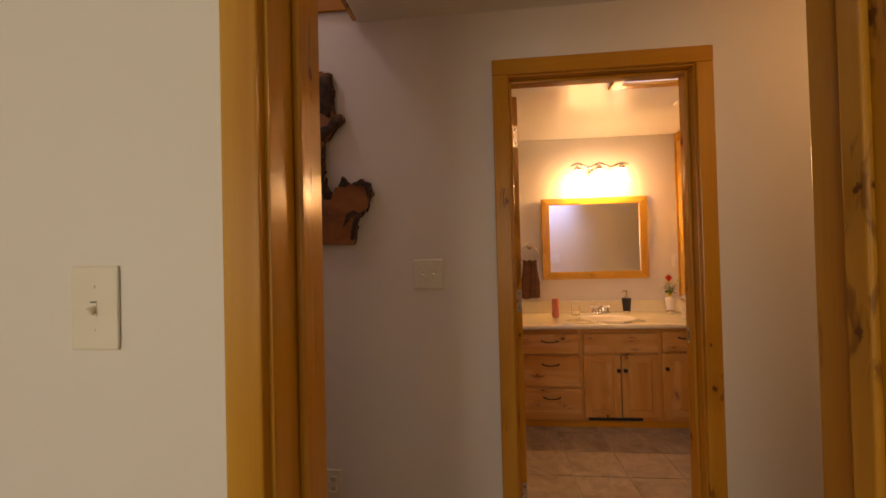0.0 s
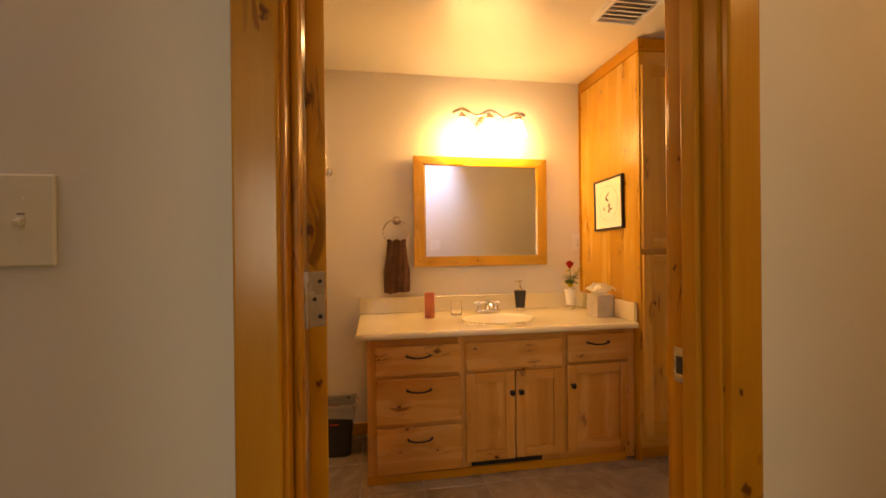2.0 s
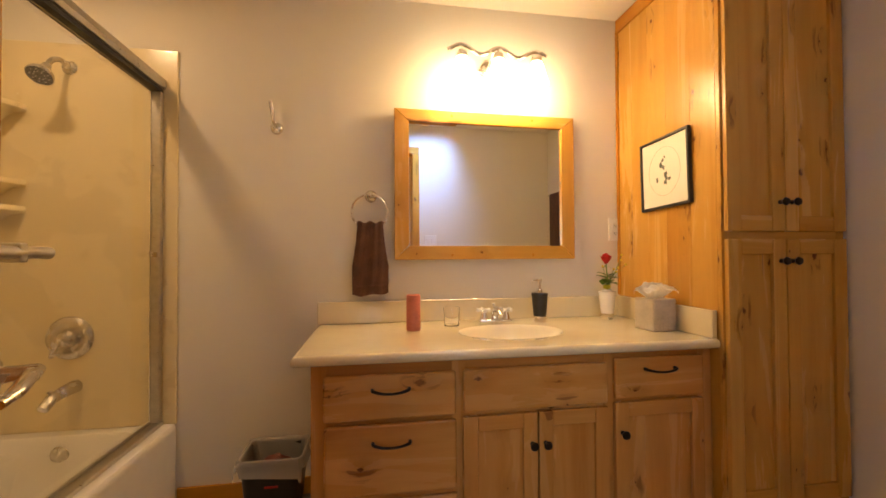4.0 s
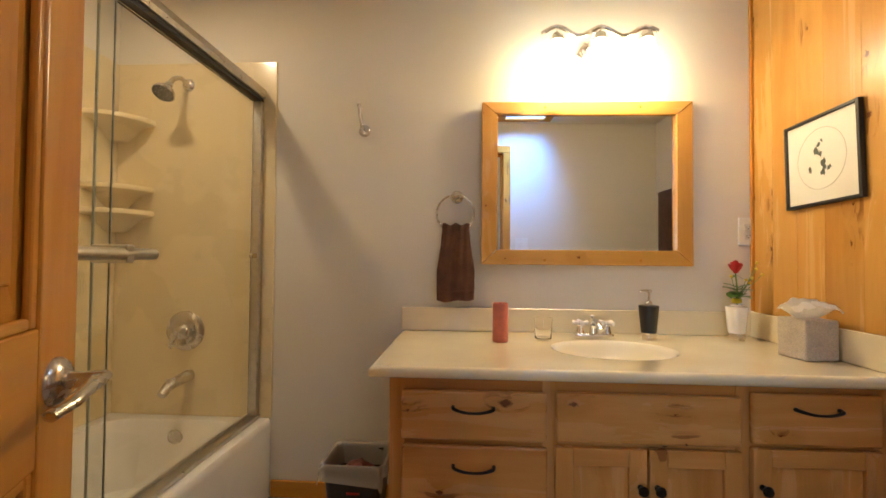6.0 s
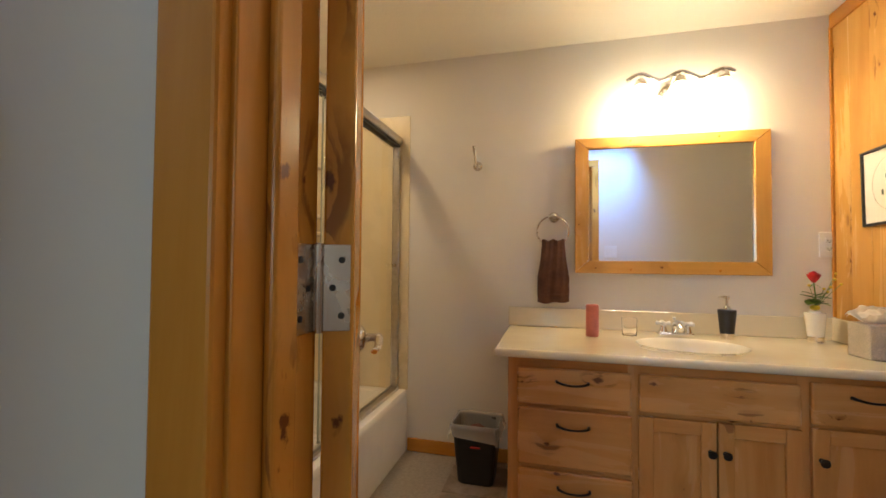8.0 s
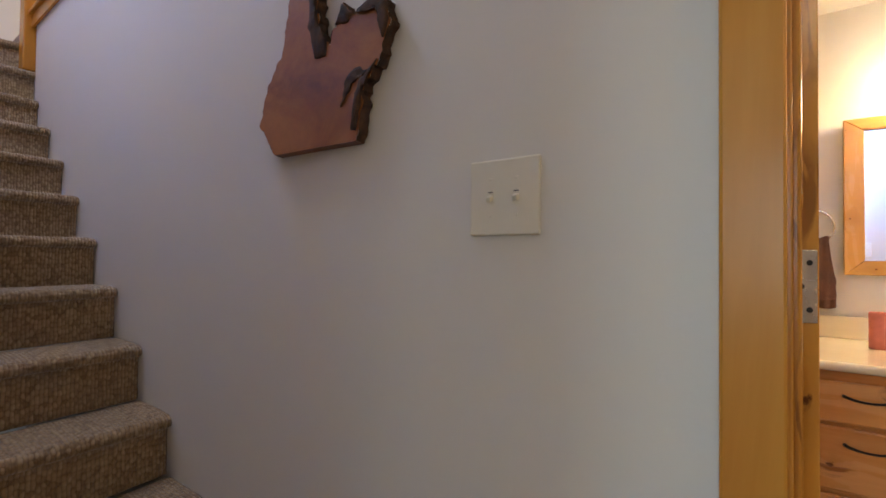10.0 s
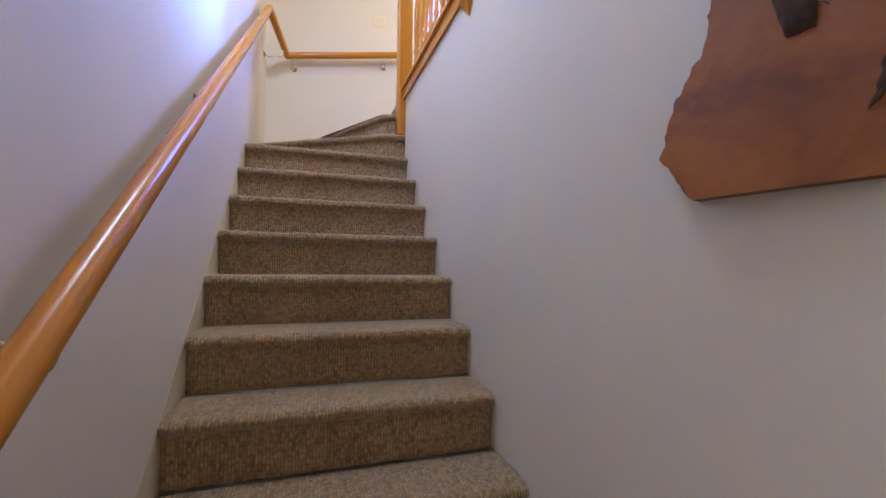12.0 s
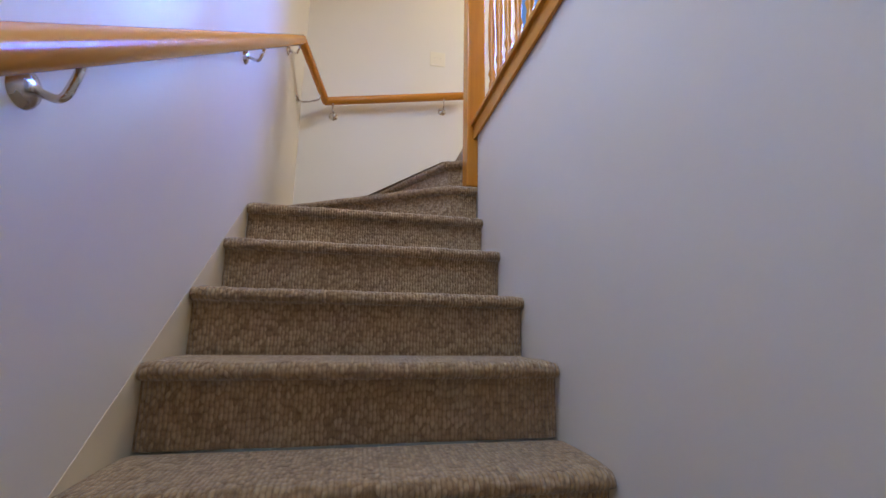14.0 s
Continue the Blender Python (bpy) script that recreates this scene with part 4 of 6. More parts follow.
def burl_plaque():
    d = thing("wood_plaque", "live-edge burl wood slab with dark bark on the wall", "wall decoration")
    outline = [(-0.545, 1.331), (-0.272, 1.327), (-0.258, 1.40), (-0.253, 1.437), (-0.215, 1.475), (-0.187, 1.545), (-0.196, 1.590), (-0.235, 1.607), (-0.275, 1.585), (-0.300, 1.600), (-0.317, 1.622), (-0.335, 1.575), (-0.36, 1.545), (-0.392, 1.590), (-0.400, 1.66), (-0.394, 1.77), (-0.355, 1.82), (-0.305, 1.865), (-0.312, 1.888), (-0.345, 1.892), (-0.352, 1.93), (-0.352, 2.00), (-0.362, 2.075), (-0.40, 2.085), (-0.452, 2.066), (-0.462, 1.99), (-0.478, 1.93), (-0.496, 1.88), (-0.486, 1.80), (-0.503, 1.66), (-0.524, 1.565), (-0.575, 1.505), (-0.600, 1.43), (-0.608, 1.415)]
    fine = []
    for k, (p, q) in enumerate(zip(outline, outline[1:] + outline[:1])):
        n = 9 if k else 2
        for i in range(n):
            t = i / n
            x, z = p[0] + (q[0] - p[0]) * t, p[1] + (q[1] - p[1]) * t
            j = 0.0 if k == 0 else 0.008
            x += j * (noise.noise(Vector((x * 45, z * 45, 1))) + 0.5 * noise.noise(Vector((x * 140, z * 140, 1))))
            z += j * (noise.noise(Vector((x * 45, z * 45, 7))) + 0.5 * noise.noise(Vector((x * 140, z * 140, 7))))
            fine.append((x, z))
    y1, y0 = WY - 0.002, WY - 0.028
    b = bmesh.new()
    lo = [b.verts.new((x, y0, z)) for x, z in fine]
    for tri in tessellate_polygon([[Vector((x, z, 0)) for x, z in fine]]):
        b.faces.new([lo[k] for k in tri])
    part("slab", b, M_BURL, d)
    e = bmesh.new()
    rim0 = [e.verts.new((x, y0 + 0.0005, z)) for x, z in fine[:3]]
    rim1 = [e.verts.new((x, y1, z)) for x, z in fine[:3]]
    for k in range(2):
        e.faces.new((rim0[k], rim1[k], rim1[k + 1], rim0[k + 1]))
    part("sawn_edge", e, M_BURLCUT, d, "rough sawn edge")
    e = bmesh.new()
    rim = [[e.verts.new((x + 0.004 * noise.noise(Vector((x * 50, y * 90, z * 50))), y, z + 0.004 * noise.noise(Vector((z * 50, y * 90, x * 50))))) for x, z in fine] for y in (y0 + 0.0005, y0 + 0.008, y0 + 0.016, y0 + 0.024, y1)]
    for p, q in zip(rim, rim[1:]):
        for k in range(2, len(fine)):
            e.faces.new((p[k], q[k], q[(k + 1) % len(fine)], p[(k + 1) % len(fine)]))
    part("live_edge", e, M_BARK, d, "rough dark bark edge")

    def bark(pts, bulge):
        """Crusty patch raised on the slab's face."""
        c = bmesh.new()
        ring = []
        m = len(pts)
        for k in range(m):
            p, q = pts[k], pts[(k + 1) % m]
            for i in range(6):
                t = i / 6
                x, z = p[0] + (q[0] - p[0]) * t, p[1] + (q[1] - p[1]) * t
                ring.append((x + 0.005 * noise.noise(Vector((x * 70, z * 70, 3))), z + 0.005 * noise.noise(Vector((x * 70, z * 70, 5)))))
        cx, cz = sum(p[0] for p in ring) / len(ring), sum(p[1] for p in ring) / len(ring)
        prev = [c.verts.new((x, y0 + 0.004, z)) for x, z in ring]
        for s, dy in ((0.97, -0.004), (0.8, -bulge), (0.45, -bulge * 1.2)):
            cur = [c.verts.new((cx + (x - cx) * s, y0 + dy + 0.003 * noise.noise(Vector((x * 60, z * 60, s * 9))), cz + (z - cz) * s)) for x, z in ring]
            for k in range(len(ring)):
                c.faces.new((prev[k], prev[(k + 1) % len(ring)], cur[(k + 1) % len(ring)], cur[k]))
            prev = cur
        c.faces.new(prev)
        part("bark", c, M_BARK, d, "dark crusty bark", smooth="all")

    bark([(-0.352, 2.07), (-0.452, 2.06), (-0.45, 2.0), (-0.46, 1.965), (-0.435, 1.94), (-0.425, 1.915), (-0.37, 1.875), (-0.35, 1.93)], 0.008)
    bark([(-0.352, 1.885), (-0.312, 1.882), (-0.308, 1.862), (-0.36, 1.815), (-0.396, 1.77), (-0.43, 1.79), (-0.425, 1.83), (-0.38, 1.845)], 0.008)
    bark([(-0.398, 1.77), (-0.403, 1.66), (-0.395, 1.595), (-0.362, 1.548), (-0.37, 1.52), (-0.40, 1.525), (-0.425, 1.60), (-0.42, 1.70)], 0.006)
    bark([(-0.335, 1.578), (-0.317, 1.62), (-0.302, 1.602), (-0.285, 1.588), (-0.30, 1.575)], 0.005)
    bark([(-0.278, 1.588), (-0.236, 1.605), (-0.197, 1.588), (-0.188, 1.545), (-0.203, 1.515), (-0.206, 1.55), (-0.222, 1.588)], 0.005)
    bark([(-0.216, 1.478), (-0.253, 1.438), (-0.262, 1.40), (-0.274, 1.345), (-0.285, 1.35), (-0.28, 1.41), (-0.262, 1.45)], 0.006)
    bark([(-0.24, 1.462), (-0.275, 1.475), (-0.30, 1.462), (-0.312, 1.42), (-0.318, 1.40), (-0.298, 1.425), (-0.285, 1.445)], 0.003)
    return d


burl_plaque()

panel = thing("fabric_panel", "stretched panel of ochre and brown printed cotton", "wall decoration")
pb = box(1.755, WY - 0.05, 0.83, 2.36, WY - 0.0013, 1.872, 0.006, 3)
part("fabric", pb, M_FABRIC, panel)
for b in ((1.775, 0.85, 2.34, 0.89), (1.775, 1.812, 2.34, 1.852)):
    part("stretcher_bar", box(b[0], WY - 0.0012, b[1], b[2], WY - 0.0002, b[3]), TRIM[0], panel)

# made-up fixture, out of view, round the assumed hall lamp
globe = thing("assumed_hall_light", "assumed opal glass ceiling light out of view in the hall", "ceiling light")
part("canopy", lathe([(0.0, 0.0), (0.085, 0.0), (0.085, -0.018), (0.07, -0.024)], 30, Matrix.Translation((1.85, 2.34, HALL_TOP))), M_NICKEL, globe, smooth=True)
part("globe", lathe([(0.07, -0.02), (0.105, -0.04), (0.11, -0.06), (0.085, -0.085), (0.0, -0.098)], 30, Matrix.Translation((1.85, 2.34, HALL_TOP))), M_HALLGLOBE, globe, smooth=True)

dl = thing("recessed_light", "white recessed ceiling light over the bathtub", "ceiling light")
part("trim_ring", lathe([(0.058, -0.001), (0.080, -0.001), (0.078, -0.008), (0.060, -0.010), (0.056, -0.006), (0.058, -0.001)], 32, Matrix.Translation((-0.50, 4.40, BATH_TOP))), M_WHITEPL, dl, smooth=True)
part("lens", lathe([(0.0, -0.003), (0.056, -0.003), (0.056, -0.001), (0.0, -0.001)], 32, Matrix.Translation((-0.50, 4.40, BATH_TOP))), M_HALLGLOBE, dl)

# ---- bathroom: vanity ----
FACE = 4.484      # face frame
VX0, VX1, CT = 0.495, 1.978, 0.728
vanity = thing("vanity_cabinet", "knotty alder vanity with dark bronze pulls and knobs", "vanity")
part("side_panel", box(VX0, FACE + 0.02, FLOOR, VX0 + 0.018, BY, CT - 0.036), DAYLIT_VWOOD[2], vanity)
part("side_panel", box(VX1 - 0.018, FACE + 0.02, FLOOR, VX1, BY, CT - 0.036), DAYLIT_VWOOD[2], vanity)
part("back_panel", box(VX0 + 0.018, BY - 0.012, FLOOR, VX1 - 0.018, BY - 0.002, CT - 0.16), DAYLIT_VWOOD[0], vanity)
for a, c in ((VX0, 0.545), (0.965, 1.012), (1.53, 1.575), (1.918, VX1)):
    part("stile", box(a, FACE, FLOOR + 0.012, c, FACE + 0.02, CT - 0.036, 0.002), DAYLIT_VWOOD[2], vanity)
for a, c in ((0.545, 0.965), (1.012, 1.53), (1.575, 1.918)):
    part("face_rail", box(a, FACE + 0.001, 0.645, c, FACE + 0.02, CT - 0.036, 0.001), DAYLIT_VWOOD[0], vanity)
    part("face_rail", box(a, FACE + 0.001, 0.478, c, FACE + 0.02, 0.515, 0.001), DAYLIT_VWOOD[0], vanity)
    part("face_rail", box(a, FACE + 0.001, FLOOR + 0.012, c, FACE + 0.02, 0.036, 0.001), DAYLIT_VWOOD[0], vanity)
part("face_rail", box(0.545, FACE + 0.001, 0.225, 0.965, FACE + 0.02, 0.262, 0.001), DAYLIT_VWOOD[0], vanity)
part("base_board", box(VX0, FACE - 0.010, FLOOR, VX1 - 0.06, FACE + 0.0, FLOOR + 0.042, 0.003), TRIM[0], vanity, "dark stained base strip")
vent = part("toe_vent", box(1.03, FACE - 0.013, FLOOR + 0.050, 1.42, FACE + 0.0, FLOOR + 0.074, 0.002), M_BRONZE, vanity, "dark bronze floor vent grille")
for k in range(24):
    vx = 1.045 + k * 0.0155
    part("slat", box(vx, FACE - 0.015, FLOOR + 0.053, vx + 0.006, FACE - 0.012, FLOOR + 0.071), M_DARK, vent)


def drawer_front(x0, z0, x1, z1, pull, parent=vanity, y=FACE - 0.020):
    f = part("drawer_front", box(x0, y, z0, x1, FACE - 0.0005, z1, 0.008, 3), DAYLIT_VWOOD[0], parent)
    if pull is not None:
        cx, cz = pull
        w = 0.061
        line = smooth_line([(cx - w, y - 0.002, cz + 0.003), (cx - w + 0.004, y - 0.020, cz + 0.003), (cx - 0.030, y - 0.026, cz - 0.003), (cx, y - 0.027, cz - 0.005), (cx + 0.030, y - 0.026, cz - 0.003), (cx + w - 0.004, y - 0.020, cz + 0.003), (cx + w, y - 0.002, cz + 0.003)], 5)
        n = len(line)
        rad = [0.0062 - 0.0022 * math.sin(math.pi * k / (n - 1)) for k in range(n)]
        part("pull", tube(line, rad, 10), M_BRONZE, f, "dark bronze bow pull", smooth=True)
    return f


def knob(x, y, z, parent):
    return part("knob", lathe([(0.0085, 0.0), (0.0085, 0.003), (0.0055, 0.006), (0.0055, 0.014), (0.013, 0.019), (0.0155, 0.025), (0.012, 0.031), (0.0, 0.033)], 20, Matrix.Translation((x, y, z)) @ Matrix.Rotation(radians(90), 4, "X")), M_BRONZE, parent, "dark bronze knob", smooth=True)


def framed_door(x0, z0, x1, z1, knob_at, parent, y, st=0.052, wood=DAYLIT_VWOOD):
    """Frame-and-panel cabinet door facing -y with its front at y."""
    t = 0.020
    d = part("cabinet_door", box(x0 + st - 0.004, y + 0.012, z0 + st - 0.004, x1 - st + 0.004, y + 0.018, z1 - st + 0.004), wood[2], parent)
    part("stile", box(x0, y, z0, x0 + st, y + t, z1, 0.003), wood[2], d)
    part("stile", box(x1 - st, y, z0, x1, y + t, z1, 0.003), wood[2], d)
    part("rail", box(x0 + st, y + 0.0006, z0, x1 - st, y + t, z0 + st, 0.003), wood[0], d)
    part("rail", box(x0 + st, y + 0.0006, z1 - st, x1 - st, y + t, z1, 0.003), wood[0], d)
    if knob_at:
        knob(knob_at[0], y, knob_at[1], d)
    return d


drawer_front(0.536, 0.502, 0.976, 0.652, (0.755, 0.600))
drawer_front(0.538, 0.254, 0.978, 0.487, (0.757, 0.425))
drawer_front(0.540, 0.004, 0.982, 0.237, (0.760, 0.175))
drawer_front(1.003, 0.506, 1.538, 0.655, None)
drawer_front(1.567, 0.518, 1.932, 0.668, (1.745, 0.622))
DY = FACE - 0.021
framed_door(1.001, 0.030, 1.268, 0.492, (1.247, 0.385), vanity, DY)
framed_door(1.274, 0.032, 1.540, 0.494, (1.296, 0.385), vanity, DY)
framed_door(1.567, 0.040, 1.930, 0.506, (1.592, 0.398), vanity, DY)

# countertop with a dished oval bowl
top = thing("countertop", "cream cultured marble countertop with an integral oval sink", "countertop")
CX0, CX1, CY0 = 0.440, 1.974, 4.432
SXC, SYC, RA, RB = 1.268, 4.752, 0.215, 0.160


def counter_top():
    b = bmesh.new()
    seg = 64
    inner = [(SXC + RA * math.cos(a), SYC + RB * math.sin(a)) for a in (2 * math.pi * k / seg for k in range(seg))]
    outer = []
    x0, x1, y0, y1 = CX0 + 0.016, CX1, CY0 + 0.016, BY - 0.001
    for k in range(seg):
        a = 2 * math.pi * k / seg
        c, s = math.cos(a), math.sin(a)
        t = min(((x1 - SXC) if c > 0 else (SXC - x0)) / max(abs(c), 1e-6), ((y1 - SYC) if s > 0 else (SYC - y0)) / max(abs(s), 1e-6))
        outer.append((SXC + c * t, SYC + s * t))
    for cx, cy in ((x0, y0), (x1, y0), (x1, y1), (x0, y1)):
        k = min(range(seg), key=lambda i: (outer[i][0] - cx) ** 2 + (outer[i][1] - cy) ** 2)
        outer[k] = (cx, cy)
    vo = [b.verts.new((x, y, CT)) for x, y in outer]
    rings = []
    for s, dz in ((1.06, 0.0), (1.03, -0.001), (1.0, -0.006), (0.96, -0.020), (0.88, -0.050), (0.74, -0.082), (0.55, -0.103), (0.30, -0.114), (0.09, -0.117)):
        rings.append([b.verts.new((SXC + (x - SXC) * s, SYC + (y - SYC) * s, CT + dz)) for x, y in inner])
    for k in range(seg):
        q = (k + 1) % seg
        b.faces.new((vo[k], vo[q], rings[0][q], rings[0][k]))
        for p, r in zip(rings, rings[1:]):
            b.faces.new((p[k], p[q], r[q], r[k]))
    b.faces.new(rings[-1])
    return b


slab = part("slab", counter_top(), M_COUNTER, top, smooth=True)
slab.data.materials.append(M_BOWL)
for face in slab.data.polygons:
    if face.center.z < CT - 0.002:
        face.material_index = 1
# rounded edge along the front and the open end
edge_prof = [(0.016, 0.0), (0.010, -0.0008), (0.004, -0.005), (0.0, -0.013), (0.0, -0.022), (0.003, -0.030), (0.009, -0.034), (0.06, -0.036)]
eb = bmesh.new()
path = [((CX1, CY0), (0, 1)), ((CX0, CY0), (1, 1)), ((CX0, BY - 0.001), (1, 0))]
erows = []
for (px, py), (nx, ny) in path:
    erows.append([eb.verts.new((px + nx * o, py + ny * o if ny else py, CT + h)) for o, h in edge_prof])
for a, c in zip(erows, erows[1:]):
    for k in range(len(edge_prof) - 1):
        eb.faces.new((a[k], a[k + 1], c[k + 1], c[k]))
part("bullnose_edge", eb, M_COUNTER, top, smooth=True)
part("backsplash", box(CX0, BY - 0.020, CT + 0.0005, CX1, BY - 0.001, CT + 0.105, 0.004, 3), M_COUNTER, top)
part("side_splash", box(CX1 - 0.020, CY0 + 0.012, CT + 0.0005, CX1, BY - 0.0205, CT + 0.108, 0.004, 3), M_COUNTER, top)
part("drain", lathe([(0.0, 0.004), (0.012, 0.0035), (0.019, 0.002), (0.021, 0.0)], 24, Matrix.Translation((SXC, SYC, CT - 0.1165))), M_CHROME, top, "chrome sink drain", smooth=True)


def faucet():
    d = thing("sink_faucet", "chrome faucet with white porcelain cross handles", "faucet")
    fx, fy = 1.262, 4.968
    base = box(fx - 0.078, fy - 0.027, CT + 0.0005, fx + 0.078, fy + 0.027, CT + 0.021, 0.0095, 4)
    part("base_plate", base, M_CHROME, d, smooth=True)
    spout = smooth_line([(fx, fy, CT + 0.012), (fx, fy, CT + 0.048), (fx, fy - 0.018, CT + 0.068), (fx, fy - 0.060, CT + 0.066), (fx, fy - 0.098, CT + 0.046)], 7)
    n = len(spout)
    part("spout", tube(spout, [0.017 - 0.006 * k / (n - 1) for k in range(n)], 16, up=(1, 0, 0)), M_CHROME, d, smooth=True)
    part("lift_knob", lathe([(0.003, 0.0), (0.003, 0.030), (0.007, 0.034), (0.008, 0.040), (0.0, 0.043)], 14, Matrix.Translation((fx, fy + 0.014, CT + 0.050))), M_CERAMIC, d, smooth=True)
    for s in (-1, 1):
        hx = fx + s * 0.054
        stem = part("valve", lathe([(0.026, 0.006), (0.022, 0.018), (0.016, 0.036), (0.013, 0.050), (0.015, 0.054), (0.0, 0.056)], 22, Matrix.Translation((hx, fy, CT))), M_CHROME, d, smooth=True)
        cross = lathe([(0.0, 0.010), (0.009, 0.008), (0.011, 0.0), (0.009, -0.006), (0.0, -0.007)], 16, Matrix.Translation((hx, fy, CT + 0.062)))
        for a in (20, 110, 200, 290):
            m = Matrix.Translation((hx, fy, CT + 0.062)) @ Matrix.Rotation(radians(a + 20 * s), 4, "Z") @ Matrix.Rotation(radians(90), 4, "Y") @ Matrix.Scale(1.18, 4)
            lathe([(0.006, 0.0), (0.0055, 0.014), (0.0085, 0.020), (0.0085, 0.027), (0.0, 0.030)], 12, m, cross)
        part("cross_handle", cross, M_CERAMIC, stem, "white porcelain cross handle", smooth=True)
    return d


faucet()

# ---- tall linen cabinet ----
tall = thing("linen_cabinet", "tall knotty alder linen cabinet with paired doors", "cabinet")
LX0, LX1, LY = 1.980, 2.528, 4.425
side = part("side_panel", box(LX0 + 0.006, LY + 0.02, FLOOR, LX0 + 0.019, BY - 0.001, BATH_TOP - 0.004), WOOD[2], tall)
SEAMS = (LY + 0.0205, LY + 0.150, LY + 0.292, LY + 0.415, LY + 0.540, BY - 0.001)
for p, q in zip(SEAMS, SEAMS[1:]):
    part("board", box(LX0, p, FLOOR, LX0 + 0.0055, q, BATH_TOP - 0.004, 0.0007, 1), WOOD[2], side)
part("corner_trim", box(LX0 - 0.012, BY - 0.014, CT + 0.11, LX0, BY - 0.001, BATH_TOP - 0.06, 0.002), TRIM[2], tall)
part("top_trim", box(LX0 - 0.010, LY - 0.012, BATH_TOP - 0.075, LX0 + 0.0, BY - 0.002, BATH_TOP - 0.003, 0.003), TRIM[1], tall)
part("top_trim", box(LX0 + 0.0005, LY - 0.012, BATH_TOP - 0.075, LX1, LY, BATH_TOP - 0.003, 0.003), TRIM[0], tall)
part("stile", box(LX0, LY, FLOOR + 0.08, LX0 + 0.035, LY + 0.02, BATH_TOP - 0.004, 0.002), WOOD[2], tall)
part("stile", box(LX1 - 0.035, LY, FLOOR + 0.08, LX1, LY + 0.02, BATH_TOP - 0.004, 0.002), WOOD[2], tall)
for a, c in ((2.13, BATH_TOP - 0.004), (1.095, 1.14), (FLOOR + 0.08, 0.125)):
    part("face_rail", box(LX0 + 0.035, LY + 0.001, a, LX1 - 0.035, LY + 0.02, c, 0.001), WOOD[0], tall)
part("toe_kick", box(LX0, LY + 0.05, FLOOR, LX1, LY + 0.065, FLOOR + 0.08), TRIM[0], tall)
LD = LY - 0.021
mid = 2.240
framed_door(LX0 + 0.008, 1.132, mid - 0.0015, 2.140, (mid - 0.026, 1.242), tall, LD, 0.058, WOOD)
framed_door(mid + 0.0015, 1.132, LX1 - 0.012, 2.140, (mid + 0.026, 1.242), tall, LD, 0.058, WOOD)
framed_door(LX0 + 0.008, 0.112, mid - 0.0015, 1.103, (mid - 0.026, 1.020), tall, LD, 0.058, WOOD)
framed_door(mid + 0.0015, 0.112, LX1 - 0.012, 1.103, (mid + 0.026, 1.020), tall, LD, 0.058, WOOD)

# framed print on the cabinet's side, slightly crooked
art = thing("framed_print", "small ink print in a thin black frame, hung crooked", "picture")
AW, AH = 0.310, 0.318
for nm, a in (("frame_side", (-AW / 2, -AH / 2, -AW / 2 + 0.011, AH / 2)), ("frame_side", (AW / 2 - 0.011, -AH / 2, AW / 2, AH / 2)),
              ("frame_bar", (-AW / 2 + 0.011, -AH / 2, AW / 2 - 0.011, -AH / 2 + 0.011)), ("frame_bar", (-AW / 2 + 0.011, AH / 2 - 0.011, AW / 2 - 0.011, AH / 2))):
    part(nm, box(-0.018, a[0], a[1], 0.0, a[2], a[3], 0.0015), M_BLACK, art)
paper = part("mat_board", box(-0.010, -AW / 2 + 0.011, -AH / 2 + 0.011, -0.004, AW / 2 - 0.011, AH / 2 - 0.011), M_PAPER, art, "white paper")
ring = [(-0.0104, 0.100 * math.cos(a), 0.004 + 0.108 * math.sin(a)) for a in (2 * math.pi * k / 60 for k in range(60))]
part("ring_line", tube(ring, 0.0006, 4, closed=True, up=(1, 0, 0)), M_GROUT, paper)
rng = random.Random(5)
for by, bz, s in ((0.02, 0.035, 1), (0.006, 0.055, 1), (0.0, 0.02, 1.1), (-0.012, -0.012, 1.2), (-0.01, -0.045, 1.4), (-0.014, -0.03, 1.2), (-0.035, -0.035, 1), (0.045, -0.03, 1.0), (0.012, 0.03, 0.9), (-0.006, 0.068, 0.7)):
    blot = bmesh.new()
    pts = []
    for k in range(10):
        a = 2 * math.pi * k / 10
        r = s * 0.009 * rng.uniform(0.45, 1.2)
        pts.append(blot.verts.new((-0.0108, by + r * math.cos(a), bz + 1.4 * r * math.sin(a))))
    blot.faces.new(pts)
    part("ink_mark", blot, M_INK, paper)
art.matrix_world = Matrix.Translation((LX0 - 0.0005, 4.718, 1.412)) @ Matrix.Rotation(radians(-1.8), 4, "X")

# ---- mirror ----
mir = thing("wall_mirror", "rectangular mirror in a honey knotty alder frame", "mirror")
MX0, MX1, MZ0, MZ1, MW = 0.796, 1.717, 1.028, 1.752, 0.070
MY0, MY1 = BY - 0.024, BY - 0.001


def mitred(axis_pts, y0, y1, mat, name):
    part(name, prism(axis_pts, 1, y0, y1, 0.002), mat, mir)


mitred([(MX0, MZ0), (MX1, MZ0), (MX1 - MW, MZ0 + MW - 0.004), (MX0 + MW, MZ0 + MW - 0.004)], MY0, MY1, WOOD[0], "frame_bottom")
mitred([(MX0, MZ1), (MX0 + MW, MZ1 - MW + 0.012), (MX1 - MW, MZ1 - MW + 0.012), (MX1, MZ1)], MY0, MY1, WOOD[0], "frame_top")
mitred([(MX0, MZ0 + 0.001), (MX0 + MW - 0.001, MZ0 + MW), (MX0 + MW - 0.001, MZ1 - MW + 0.01), (MX0, MZ1 - 0.001)], MY0, MY1, WOOD[2], "frame_side")
